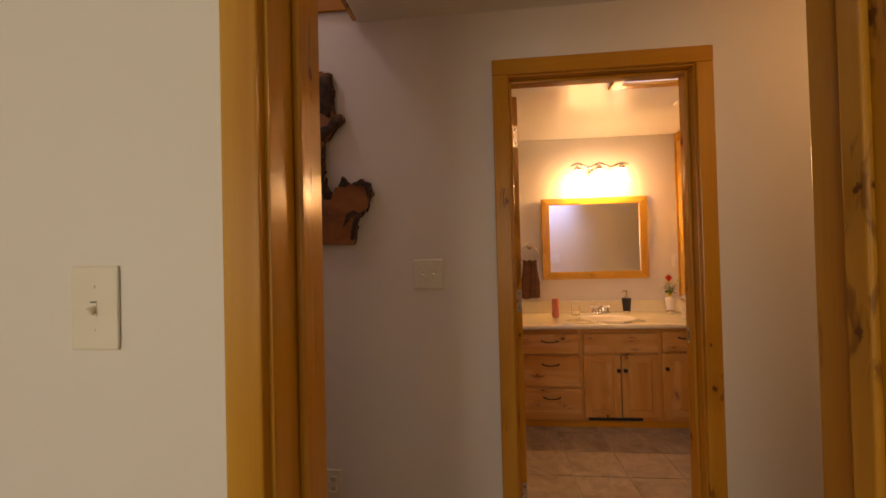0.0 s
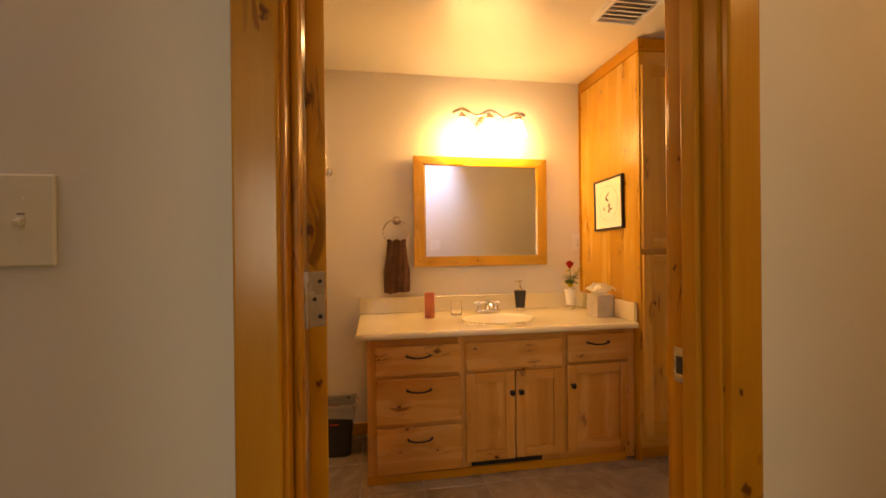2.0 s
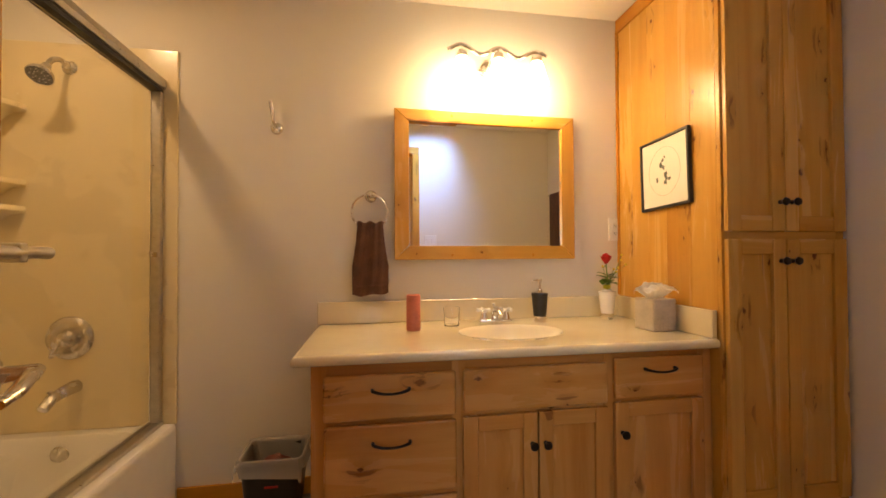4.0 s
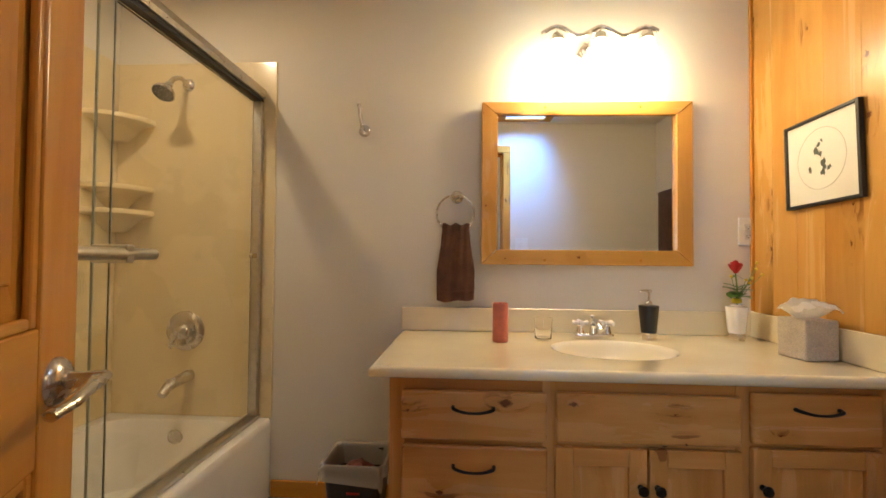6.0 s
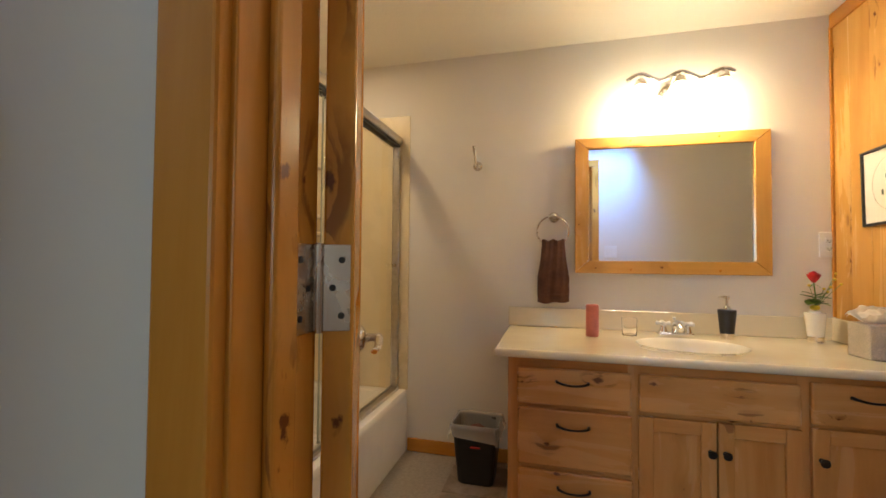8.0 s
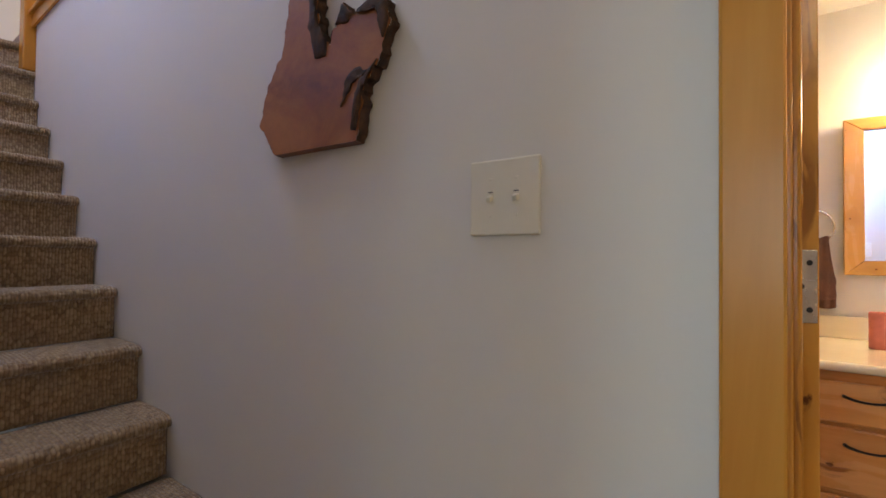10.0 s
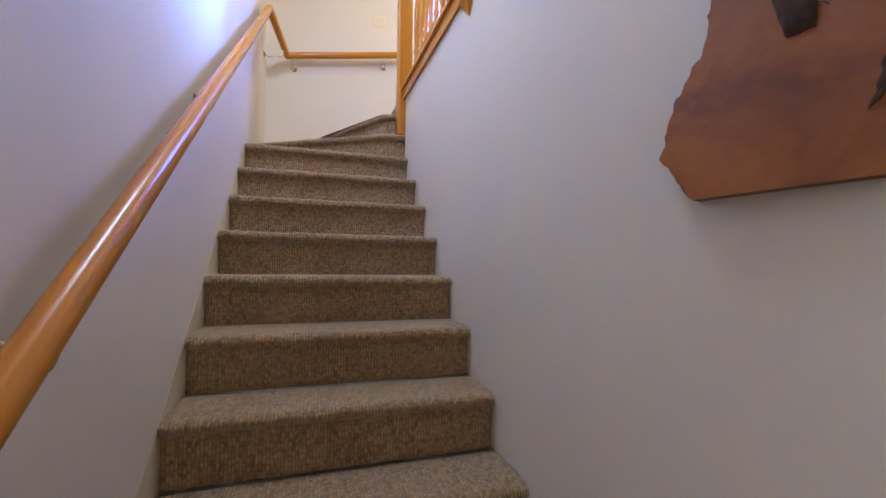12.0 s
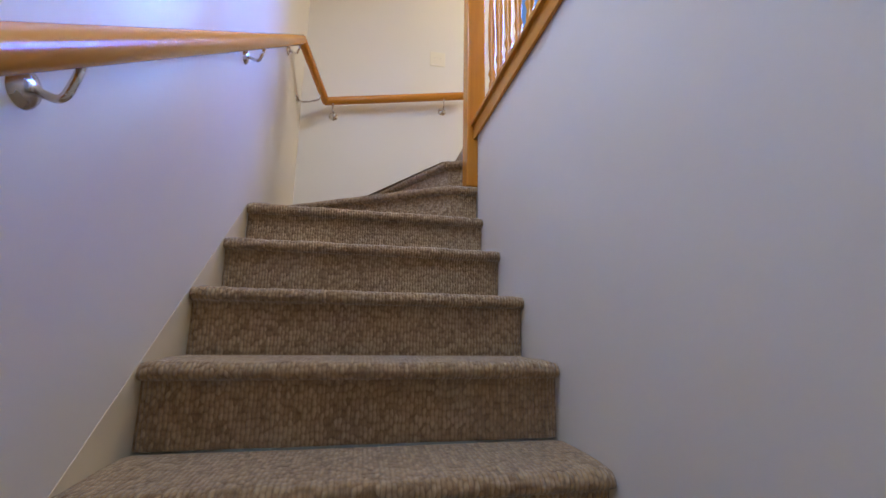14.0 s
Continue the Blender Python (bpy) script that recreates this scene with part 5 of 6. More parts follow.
mitred([(MX1, MZ0 + 0.001), (MX1, MZ1 - 0.001), (MX1 - MW + 0.001, MZ1 - MW + 0.01), (MX1 - MW + 0.001, MZ0 + MW)], MY0, MY1, WOOD[2], "frame_side")
part("glass", box(MX0 + MW - 0.004, BY - 0.011, MZ0 + MW - 0.008, MX1 - MW + 0.004, BY - 0.006, MZ1 - MW + 0.016), M_MIRROR, mir)
for px in (1.075, 1.49):
    for pz in (MZ0 + 0.022, MZ1 - 0.024):
        part("wood_plug", lathe([(0.0, 0.004), (0.0045, 0.003), (0.006, 0.0)], 12, Matrix.Translation((px, MY0, pz)) @ Matrix.Rotation(radians(90), 4, "X")), RAILWOOD[0], mir, smooth=True)

mir.matrix_world = Matrix.Translation((MX1, BY, 0)) @ Matrix.Rotation(radians(1.25), 4, "Z") @ Matrix.Translation((-MX1, -BY, 0))

# ---- vanity light ----
vl = thing("vanity_light", "brushed nickel wave bar with three lit frosted shades", "wall lamp")
LYB = 4.975
wave = [(1.045 + 0.487 * k / 72, LYB, 2.030 + 0.019 * math.cos(2 * math.pi * (k / 72 * 2.61 - 0.353)) - 0.012 * k / 72) for k in range(73)]
part("wave_bar", tube(wave, 0.0078, 12, squash=1.25), M_NICKEL, vl, smooth=True)
canopy = box(-0.040, -0.022, -0.040, 0.040, 0, 0.040, 0.006, 3)
part("wall_canopy", turned(canopy, Matrix.Translation((1.262, BY - 0.001, 1.975)) @ Matrix.Rotation(radians(32), 4, "Y")), M_NICKEL, vl, "brushed nickel wall plate")
part("stem", tube([(1.262, BY - 0.02, 1.978), (1.266, 5.03, 1.990), (1.272, LYB, 2.022)], 0.009, 10), M_NICKEL, vl, smooth=True)
for hx in HEADS:
    cup = part("socket_cup", lathe([(0.004, 0.048), (0.004, 0.024), (0.012, 0.022), (0.023, 0.013), (0.029, -0.002), (0.030, -0.016), (0.026, -0.018)], 24, Matrix.Translation((hx, LYB, 2.000))), M_NICKEL, vl, smooth=True)
    part("shade", lathe([(0.022, -0.012), (0.029, -0.024), (0.037, -0.050), (0.047, -0.090), (0.058, -0.122), (0.056, -0.122), (0.044, -0.090), (0.034, -0.050), (0.025, -0.022)], 28, Matrix.Translation((hx, LYB - 0.003, 2.000))), M_SHADE, cup, "lit frosted glass shade", smooth=True)


# ---- things on the counter ----
def pillar_candle():
    d = thing("pillar_candle", "dusty pink pillar candle on the countertop", "candle")
    b = lathe([(0.0, 0.003), (0.028, 0.003), (0.030, 0.006), (0.0305, 0.04), (0.0300, 0.09), (0.0305, 0.148), (0.028, 0.155), (0.022, 0.153), (0.012, 0.148), (0.0, 0.147)], 32, Matrix.Translation((0.866, 4.845, CT - 0.0025)))
    part("wax", b, M_CANDLE, d, smooth=True)
    part("wick", tube([(0.866, 4.845, CT + 0.143), (0.867, 4.845, CT + 0.153)], 0.0012, 6), M_DARK, d)


def tumbler():
    d = thing("glass_tumbler", "small clear glass tumbler on the countertop", "glass")
    part("glass", lathe([(0.0, 0.001), (0.030, 0.001), (0.033, 0.004), (0.037, 0.085), (0.0360, 0.086), (0.0328, 0.012), (0.030, 0.008), (0.0, 0.007)], 32, Matrix.Translation((1.045, 4.915, CT))), M_GLASS, d, smooth=True)


def soap_pump():
    d = thing("soap_dispenser", "black soap dispenser with a metal pump and base", "soap dispenser")
    m = Matrix.Translation((1.481, 4.955, CT)) @ Matrix.Diagonal((1, 1, 1.1, 1))
    part("base_band", lathe([(0.0, 0.001), (0.028, 0.001), (0.0285, 0.003), (0.0295, 0.026)], 28, m), M_NICKEL, d, smooth=True)
    part("bottle", lathe([(0.0295, 0.026), (0.039, 0.122), (0.0385, 0.126), (0.016, 0.128), (0.0, 0.128)], 28, m), M_BLACK, d, smooth=True)
    part("pump_collar", lathe([(0.015, 0.128), (0.015, 0.138), (0.011, 0.142), (0.006, 0.144), (0.006, 0.172), (0.011, 0.174), (0.011, 0.186), (0.0, 0.188)], 20, m), M_CHROME, d, smooth=True)
    part("nozzle", tube([(1.481, 4.955, CT + 0.199), (1.452, 4.950, CT + 0.200), (1.441, 4.948, CT + 0.195)], [0.0055, 0.0042, 0.0036], 10), M_CHROME, d, smooth=True)


def leaf_blade(b, base, tip, width, droop=0.01):
    """Pointed folded leaf between two points."""
    p, q = Vector(base), Vector(tip)
    d = q - p
    side = d.cross(Vector((0, 0, 1))).normalized()
    n = 7
    left, midl, right = [], [], []
    for k in range(n + 1):
        t = k / n
        w = width * math.sin(math.pi * min(1, t * 0.94 + 0.03)) ** 0.8
        c = p + d * t + Vector((0, 0, -droop * t * t))
        midl.append(b.verts.new(c))
        left.append(b.verts.new(c + side * w + Vector((0, 0, 0.18 * width))))
        right.append(b.verts.new(c - side * w + Vector((0, 0, 0.18 * width))))
    for k in range(n):
        b.faces.new((left[k], midl[k], midl[k + 1], left[k + 1]))
        b.faces.new((midl[k], right[k], right[k + 1], midl[k + 1]))
    return b


def rose_vase():
    d = thing("vase", "white ceramic vase with a metal base band", "vase")
    vx, vy = 1.850, 4.988
    m = Matrix.Translation((vx, vy, CT))
    part("base_band", lathe([(0.0, 0.001), (0.029, 0.001), (0.030, 0.003), (0.031, 0.028)], 28, m), M_NICKEL, d, smooth=True)
    part("body", lathe([(0.031, 0.028), (0.035, 0.070), (0.041, 0.132), (0.040, 0.136), (0.022, 0.139), (0.020, 0.146), (0.017, 0.146), (0.017, 0.10), (0.0, 0.10)], 28, m), M_CERAMIC, d, smooth=True)
    f = thing("artificial_rose", "single red rose with leaves and yellow sprigs in the vase", "flower")
    top = Vector((vx - 0.006, vy - 0.004, CT + 0.275))
    part("stem", tube(smooth_line([(vx, vy, CT + 0.11), (vx + 0.003, vy, CT + 0.19), tuple(top)], 6), 0.003, 8), M_LEAF, f, smooth=True)
    part("ribbon", lathe([(0.015, 0.0), (0.019, 0.006), (0.018, 0.016), (0.012, 0.02)], 18, Matrix.Translation((vx, vy, CT + 0.150))), M_RIBBON, f, "yellow ribbon", smooth=True)
    rng2 = random.Random(3)
    for layer, (count, rad, h, lean) in enumerate(((5, 0.0205, 0.040, 0.004), (5, 0.0165, 0.047, 0.000), (4, 0.011, 0.052, -0.002), (3, 0.005, 0.054, -0.003))):
        for k in range(count):
            a0 = 2 * math.pi * (k / count) + layer * 0.7
            pb = bmesh.new()
            grid = []
            for i in range(6):
                t = i / 5
                row = []
                for j in range(7):
                    a = a0 + (j / 6 - 0.5) * (2.1 * math.pi / count) * (0.65 + 0.6 * t)
                    r = rad * (0.35 + 0.75 * math.sin(t * 1.5)) + lean * t * t
                    z = h * t - 0.006 * abs(j / 3 - 1) * t + rng2.uniform(-0.001, 0.001)
                    row.append(pb.verts.new((top.x + r * math.cos(a), top.y + r * math.sin(a), top.z + z)))
                grid.append(row)
            for i in range(5):
                for j in range(6):
                    pb.faces.new((grid[i][j], grid[i][j + 1], grid[i + 1][j + 1], grid[i + 1][j]))
            part("petal", pb, M_PETAL, f, smooth="all")
    for base, tip, w in (((0, 0, 0.20), (-0.062, -0.010, 0.226), 0.013), ((0, 0, 0.205), (0.052, -0.020, 0.212), 0.016), ((0, 0, 0.185), (-0.030, -0.040, 0.208), 0.014),
                         ((0, 0, 0.18), (0.058, -0.005, 0.178), 0.014), ((0, 0, 0.215), (-0.045, 0.012, 0.240), 0.011), ((0.0, 0, 0.17), (0.028, -0.042, 0.190), 0.012),
                         ((-0.004, 0, 0.265), (-0.025, -0.01, 0.262), 0.006), ((-0.004, 0, 0.265), (0.018, -0.012, 0.260), 0.006),
                         ((0, 0, 0.195), (-0.040, -0.030, 0.180), 0.017), ((0, 0, 0.21), (0.034, -0.030, 0.236), 0.017), ((0, 0, 0.175), (0.0, -0.045, 0.200), 0.016)):
        o = Vector((vx, vy, CT))
        part("leaf", leaf_blade(bmesh.new(), o + Vector(base), o + Vector(tip), w * 1.65), M_LEAF, f, smooth="all")
    for tip in ((0.055, -0.012, 0.255), (0.075, -0.006, 0.292), (0.093, -0.015, 0.270), (0.040, -0.018, 0.235), (-0.030, -0.015, 0.262), (0.082, 0.0, 0.318), (0.020, -0.03, 0.248)):
        o = Vector((vx, vy, CT))
        e = o + Vector(tip)
        e.x = min(e.x, LX0 - 0.02)
        sp = part("sprig", tube(smooth_line([tuple(o + Vector((0.002, 0, 0.15))), tuple(o + Vector((tip[0] * 0.35, tip[1] * 0.5, 0.20))), tuple(e)], 5), 0.0011, 6), M_LEAF, f, smooth=True)
        blos = bmesh.new()
        bmesh.ops.create_icosphere(blos, subdivisions=1, radius=0.0066)
        for v in blos.verts:
            v.co *= 1 + 0.25 * noise.noise(v.co * 500)
        turned(blos, Matrix.Translation(e))
        part("blossom", blos, M_YELLOW, sp)


def tissue_box():
    d = thing("tissue_box", "square woven tissue box cover with a tissue standing out", "tissue box")
    s, h = 0.114, 0.134
    b = box(-s / 2, -s / 2, 0.001, s / 2, s / 2, h, 0.006, 3)
    part("cover", b, M_BOX, d)
    def sheet(width, height, lean, twist, seed, name):
        """Soft tissue layer that swells out of the slot and folds over at its rim."""
        t = bmesh.new()
        n, m = 30, 14
        rows = []
        for i in range(n + 1):
            u = 2 * i / n - 1
            row = []
            for j in range(m + 1):
                v = j / m
                swell = math.sin(min(1.0, v * 1.15) * math.pi * 0.62)
                x = u * (0.030 + (width / 2 - 0.030) * swell)
                curl = max(0.0, v - 0.72) / 0.28
                z = h - 0.004 + height * math.sin(min(1.0, v / 0.8) * math.pi / 2) * (1 - 0.30 * u * u) - 0.016 * curl
                wave = 0.011 * math.sin(u * 5.2 + seed) + 0.007 * math.sin(u * 11 + seed * 2.3)
                y = lean * swell + wave * v + (0.020 * curl if lean > 0 else -0.020 * curl)
                e = noise.noise(Vector((u * 4 + seed, v * 4, seed)))
                f = noise.noise(Vector((u * 9, v * 7 + seed, 3)))
                row.append(t.verts.new((x + 0.006 * f * v + twist * v, y + 0.006 * e * v, z + (0.008 * e + 0.004 * f) * v)))
            rows.append(row)
        for i in range(n):
            for j in range(m):
                t.faces.new((rows[i][j], rows[i + 1][j], rows[i + 1][j + 1], rows[i][j + 1]))
        part(name, t, M_TISSUE, d, "crumpled white tissue", smooth="all")

    sheet(0.150, 0.064, -0.034, -0.006, 0.7, "tissue")
    sheet(0.168, 0.072, 0.004, -0.010, 2.9, "tissue_fold")
    sheet(0.140, 0.056, 0.030, 0.004, 5.1, "tissue_fold")
    d.matrix_world = Matrix.Translation((1.882, 4.672, CT)) @ Matrix.Rotation(radians(5), 4, "Z")


pillar_candle()
tumbler()
soap_pump()
rose_vase()
tissue_box()

# ---- towel ring, hook, bath towel ----
tr = thing("towel_ring", "brushed nickel towel ring on the wall", "towel ring")
part("rose", lathe([(0.0, 0.040), (0.010, 0.038), (0.012, 0.016), (0.024, 0.010), (0.030, 0.0)], 26, Matrix.Translation((0.686, BY, 1.332)) @ Matrix.Rotation(radians(90), 4, "X")), M_NICKEL, tr, smooth=True)
ring = [(0.680 + 0.083 * math.cos(a), BY - 0.040 - 0.002 * math.sin(a), 1.253 + 0.083 * math.sin(a)) for a in (2 * math.pi * k / 56 for k in range(56))]
part("ring", tube(ring, 0.0048, 10, closed=True, up=(0, 1, 0)), M_NICKEL, tr, smooth=True)


def hand_towel():
    d = thing("hand_towel", "dark brown hand towel hanging through the ring", "towel")
    b = bmesh.new()
    n, m = 44, 40
    for side, depth in ((-1, 0.0), (1, 0.0)):
        rows = []
        for j in range(m + 1):
            v = j / m
            z = 1.206 - 0.348 * v + (0.012 if side < 0 else 0.02) * v
            half = 0.060 + 0.026 * min(1, v * 1.6) ** 1.5 - 0.003 * v
            row = []
            for i in range(n + 1):
                u = 2 * i / n - 1
                fold = 0.0035 * math.cos(u * 6.0 + 0.9) * (1.15 - 0.6 * v) + 0.0018 * math.sin(u * 13 + v * 5)
                y = BY - 0.038 + side * (0.012 + 0.012 * v * (1 - abs(u) ** 3)) + fold * (1 if side < 0 else 0.5)
                zz = z + 0.004 * math.sin(u * 5 + 1) * v - 0.006 * (1 - u * u) * v + 0.005 * u * v + 0.005 * math.cos(u * 7.5) * (1 - v)
                row.append(b.verts.new((0.683 + u * half + 0.002 * noise.noise(Vector((u * 3, v * 9, side))), min(y, BY - 0.004), zz)))
            rows.append(row)
        for j in range(m):
            for i in range(n):
                b.faces.new((rows[j][i], rows[j][i + 1], rows[j + 1][i + 1], rows[j + 1][i]))
        if side < 0:
            frontrow, frontedge = rows[0], rows
        else:
            for i in range(n):
                b.faces.new((frontrow[i], frontrow[i + 1], rows[0][i + 1], rows[0][i]))
            for e in (0, n):
                for j in range(m):
                    b.faces.new((frontedge[j][e], frontedge[j + 1][e], rows[j + 1][e], rows[j][e]))
    body = part("cloth", b, M_TOWEL, d, smooth="all")
    band = bmesh.new()
    rows = []
    for j in range(5):
        v = 0.86 + 0.035 * j / 4
        row = []
        for i in range(n + 1):
            u = 2 * i / n - 1
            fold = 0.0035 * math.cos(u * 6.0 + 0.9) * (1.15 - 0.6 * v) + 0.0018 * math.sin(u * 13 + v * 5)
            y = BY - 0.041 - (0.012 + 0.012 * v * (1 - abs(u) ** 3)) + fold - (0.0015 if 0 < j < 4 else 0)
            z = 1.206 - 0.336 * v + 0.004 * math.sin(u * 5 + 1) * v - 0.006 * (1 - u * u) * v + 0.005 * u * v
            row.append(band.verts.new((0.683 + u * 0.081, y, z)))
        rows.append(row)
    for j in range(4):
        for i in range(n):
            band.faces.new((rows[j][i], rows[j][i + 1], rows[j + 1][i + 1], rows[j + 1][i]))
    part("woven_band", band, M_TOWEL, d, smooth="all")


hand_towel()

hk = thing("robe_hook", "brushed nickel robe hook on the wall", "hook")
part("rose", lathe([(0.0, 0.016), (0.014, 0.014), (0.026, 0.006), (0.028, 0.0)], 24, Matrix.Translation((0.256, BY, 1.640)) @ Matrix.Rotation(radians(90), 4, "X")), M_NICKEL, hk, smooth=True)
hline = smooth_line([(0.256, BY - 0.012, 1.640), (0.256, BY - 0.032, 1.630), (0.254, BY - 0.052, 1.655), (0.246, BY - 0.046, 1.70), (0.240, BY - 0.052, 1.748)], 6)
part("prong", tube(hline, [0.006 + 0.003 * k / len(hline) for k in range(len(hline))], 10, up=(1, 0, 0)), M_NICKEL, hk, smooth=True)
part("lower_prong", tube(smooth_line([(0.256, BY - 0.012, 1.632), (0.257, BY - 0.035, 1.612), (0.258, BY - 0.042, 1.628)], 6), 0.0055, 10, up=(1, 0, 0)), M_NICKEL, hk, smooth=True)

bt = thing("bath_towel", "dark brown bath towel on a bar inside the bathroom", "towel")
bb = box(2.507, WY + 0.20, 0.95, 2.522, WY + 0.52, 1.655, 0.006, 3)
part("cloth", bb, M_TOWEL, bt, smooth=True)
tb = thing("towel_bar", "brushed nickel towel bar on the bathroom side wall", "towel bar")
part("bar", tube([(2.5155, WY + 0.17, 1.645), (2.5155, WY + 0.55, 1.645)], 0.005, 10), M_NICKEL, tb, smooth=True)
for py in (WY + 0.175, WY + 0.545):
    part("post", tube([(2.512, py, 1.645), (2.530, py, 1.645)], 0.009, 12), M_NICKEL, tb, smooth=True)


# ---- waste bin ----
def waste_bin():
    d = thing("waste_bin", "black waste bin with a clear crumpled liner", "waste bin")
    cx, cy = 0.300, 4.880

    def ring(z, hx, hy, r=0.03, seg=6):
        pts = []
        for qx, qy, a0 in ((1, 1, 0), (-1, 1, 90), (-1, -1, 180), (1, -1, 270)):
            for k in range(seg + 1):
                a = radians(a0 + 90 * k / seg)
                pts.append((cx + qx * (hx - r) + r * math.cos(a), cy + qy * (hy - r) + r * math.sin(a), z))
        return pts

    b = bmesh.new()
    levels = [(FLOOR + 0.001, 0.088, 0.078), (FLOOR + 0.006, 0.092, 0.082), (0.225, 0.116, 0.104), (0.232, 0.121, 0.109), (0.245, 0.121, 0.109), (0.245, 0.114, 0.102), (0.02, 0.095, 0.085)]
    rows = [[b.verts.new(p) for p in ring(*l)] for l in levels]
    for p, q in zip(rows, rows[1:]):
        for k in range(len(p)):
            b.faces.new((p[k], p[(k + 1) % len(p)], q[(k + 1) % len(p)], q[k]))
    b.faces.new(rows[0][::-1])
    b.faces.new(rows[-1])
    part("bucket", b, M_BIN, d, smooth=True)
    l = bmesh.new()
    prof = [(0.17, 0.104, 0.093), (0.20, 0.107, 0.096), (0.235, 0.110, 0.099), (0.252, 0.114, 0.102), (0.262, 0.120, 0.108), (0.258, 0.126, 0.114), (0.243, 0.129, 0.117), (0.226, 0.132, 0.120), (0.212, 0.137, 0.125)]
    rows = []
    for i, (z, hx, hy) in enumerate(prof):
        row = []
        for k, (x, y, zz) in enumerate(ring(z, hx, hy, 0.03, 12)):
            w = 0.007 * noise.noise(Vector((k * 0.55, i * 0.8, 2))) + (0.012 * noise.noise(Vector((k * 0.3, 4, i * 0.3))) if i > 5 else 0)
            drop = 0.04 * noise.noise(Vector((k * 0.16, 8, 1))) if i > 5 else 0.006 * noise.noise(Vector((k * 0.4, 3, 1)))
            row.append(l.verts.new((x + (x - cx) * w * 6, y + (y - cy) * w * 6, zz + drop * (i - 5 if i > 5 else 1) * 0.5)))
        rows.append(row)
    for p, q in zip(rows, rows[1:]):
        for k in range(len(p)):
            l.faces.new((p[k], p[(k + 1) % len(p)], q[(k + 1) % len(p)], q[k]))
    # crumpled waste that shows dark red through the liner
    w = bmesh.new()
    bmesh.ops.create_uvsphere(w, u_segments=28, v_segments=16, radius=1)
    for v in w.verts:
        v.co *= 1 + 0.22 * noise.noise(v.co * 2.7) + 0.10 * noise.noise(v.co * 7)
    turned(w, Matrix.Translation((cx, cy + 0.012, 0.135)) @ Matrix.Diagonal((0.078, 0.066, 0.085, 1)))
    part("crumpled_waste", w, M_WASTE, d, "crumpled dark red wrapping", smooth=True)
    ob = part("liner", l, M_LINER, d, "clear plastic bin liner", smooth="all")
    ob.visible_shadow = False
    part("label_strip", box(cx - 0.02, cy - 0.1065, 0.150, cx + 0.03, cy - 0.1035, 0.157), M_RED, d, "red printed strip")


waste_bin()

# ---- bathtub and shower ----
TX0, TX1, TY0, TY1, TR = -0.948, -0.165, 3.542, BY - 0.001, 0.312
tub = thing("bathtub", "white acrylic alcove bathtub", "bathtub")


def rounded_rect(x0, y0, x1, y1, r, z, seg=8):
    pts = []
    for px, py, a0 in ((x1 - r, y1 - r, 0), (x0 + r, y1 - r, 90), (x0 + r, y0 + r, 180), (x1 - r, y0 + r, 270)):
        for k in range(seg + 1):
            a = radians(a0 + 90 * k / seg)
            pts.append((px + r * math.cos(a), py + r * math.sin(a), z))
    return pts


tbm = bmesh.new()
levels = [
    rounded_rect(TX0, TY0, TX1, TY1, 0.004, FLOOR), rounded_rect(TX0, TY0, TX1, TY1, 0.004, TR - 0.03),
    rounded_rect(TX0, TY0, TX1 - 0.003, TY1, 0.004, TR - 0.010), rounded_rect(TX0, TY0, TX1 - 0.012, TY1, 0.004, TR - 0.001),
    rounded_rect(TX0 + 0.02, TY0 + 0.02, TX1 - 0.03, TY1 - 0.02, 0.02, TR),
    rounded_rect(TX0 + 0.055, TY0 + 0.07, TX1 - 0.085, TY1 - 0.055, 0.12, TR - 0.002), rounded_rect(TX0 + 0.065, TY0 + 0.08, TX1 - 0.095, TY1 - 0.065, 0.12, TR - 0.015),
    rounded_rect(TX0 + 0.085, TY0 + 0.14, TX1 - 0.11, TY1 - 0.085, 0.12, TR - 0.12), rounded_rect(TX0 + 0.12, TY0 + 0.25, TX1 - 0.14, TY1 - 0.12, 0.12, TR - 0.28),
    rounded_rect(TX0 + 0.17, TY0 + 0.32, TX1 - 0.19, TY1 - 0.17, 0.10, TR - 0.315)]
rows = [[tbm.verts.new(p) for p in l] for l in levels]
for p, q in zip(rows, rows[1:]):
    for k in range(len(p)):
        tbm.faces.new((p[k], p[(k + 1) % len(p)], q[(k + 1) % len(p)], q[k]))
tbm.faces.new(rows[-1])
part("shell", tbm, M_TUB, tub, smooth=True)
part("overflow_plate", lathe([(0.0, 0.012), (0.02, 0.011), (0.033, 0.006), (0.036, 0.0)], 28, Matrix.Translation((-0.572, TY1 - 0.076, 0.240)) @ Matrix.Rotation(radians(97), 4, "X")), M_NICKEL, tub, "brushed nickel overflow plate", smooth=True)

sur = thing("shower_surround", "glossy beige shower wall panels with corner shelves", "shower wall")
part("panel", box(TX0 + 0.010, BY - 0.011, TR, -0.160, BY - 0.001, 1.968, 0.004, 2), M_SURROUND, sur)
part("panel", box(TX0 - 0.001, 3.545, TR, TX0 + 0.009, BY - 0.002, 1.968, 0.003, 2), M_SURROUND, sur)
part("panel", box(TX0 + 0.010, 3.541, TR, -0.160, 3.551, 1.968, 0.003, 2), M_SURROUND, sur)
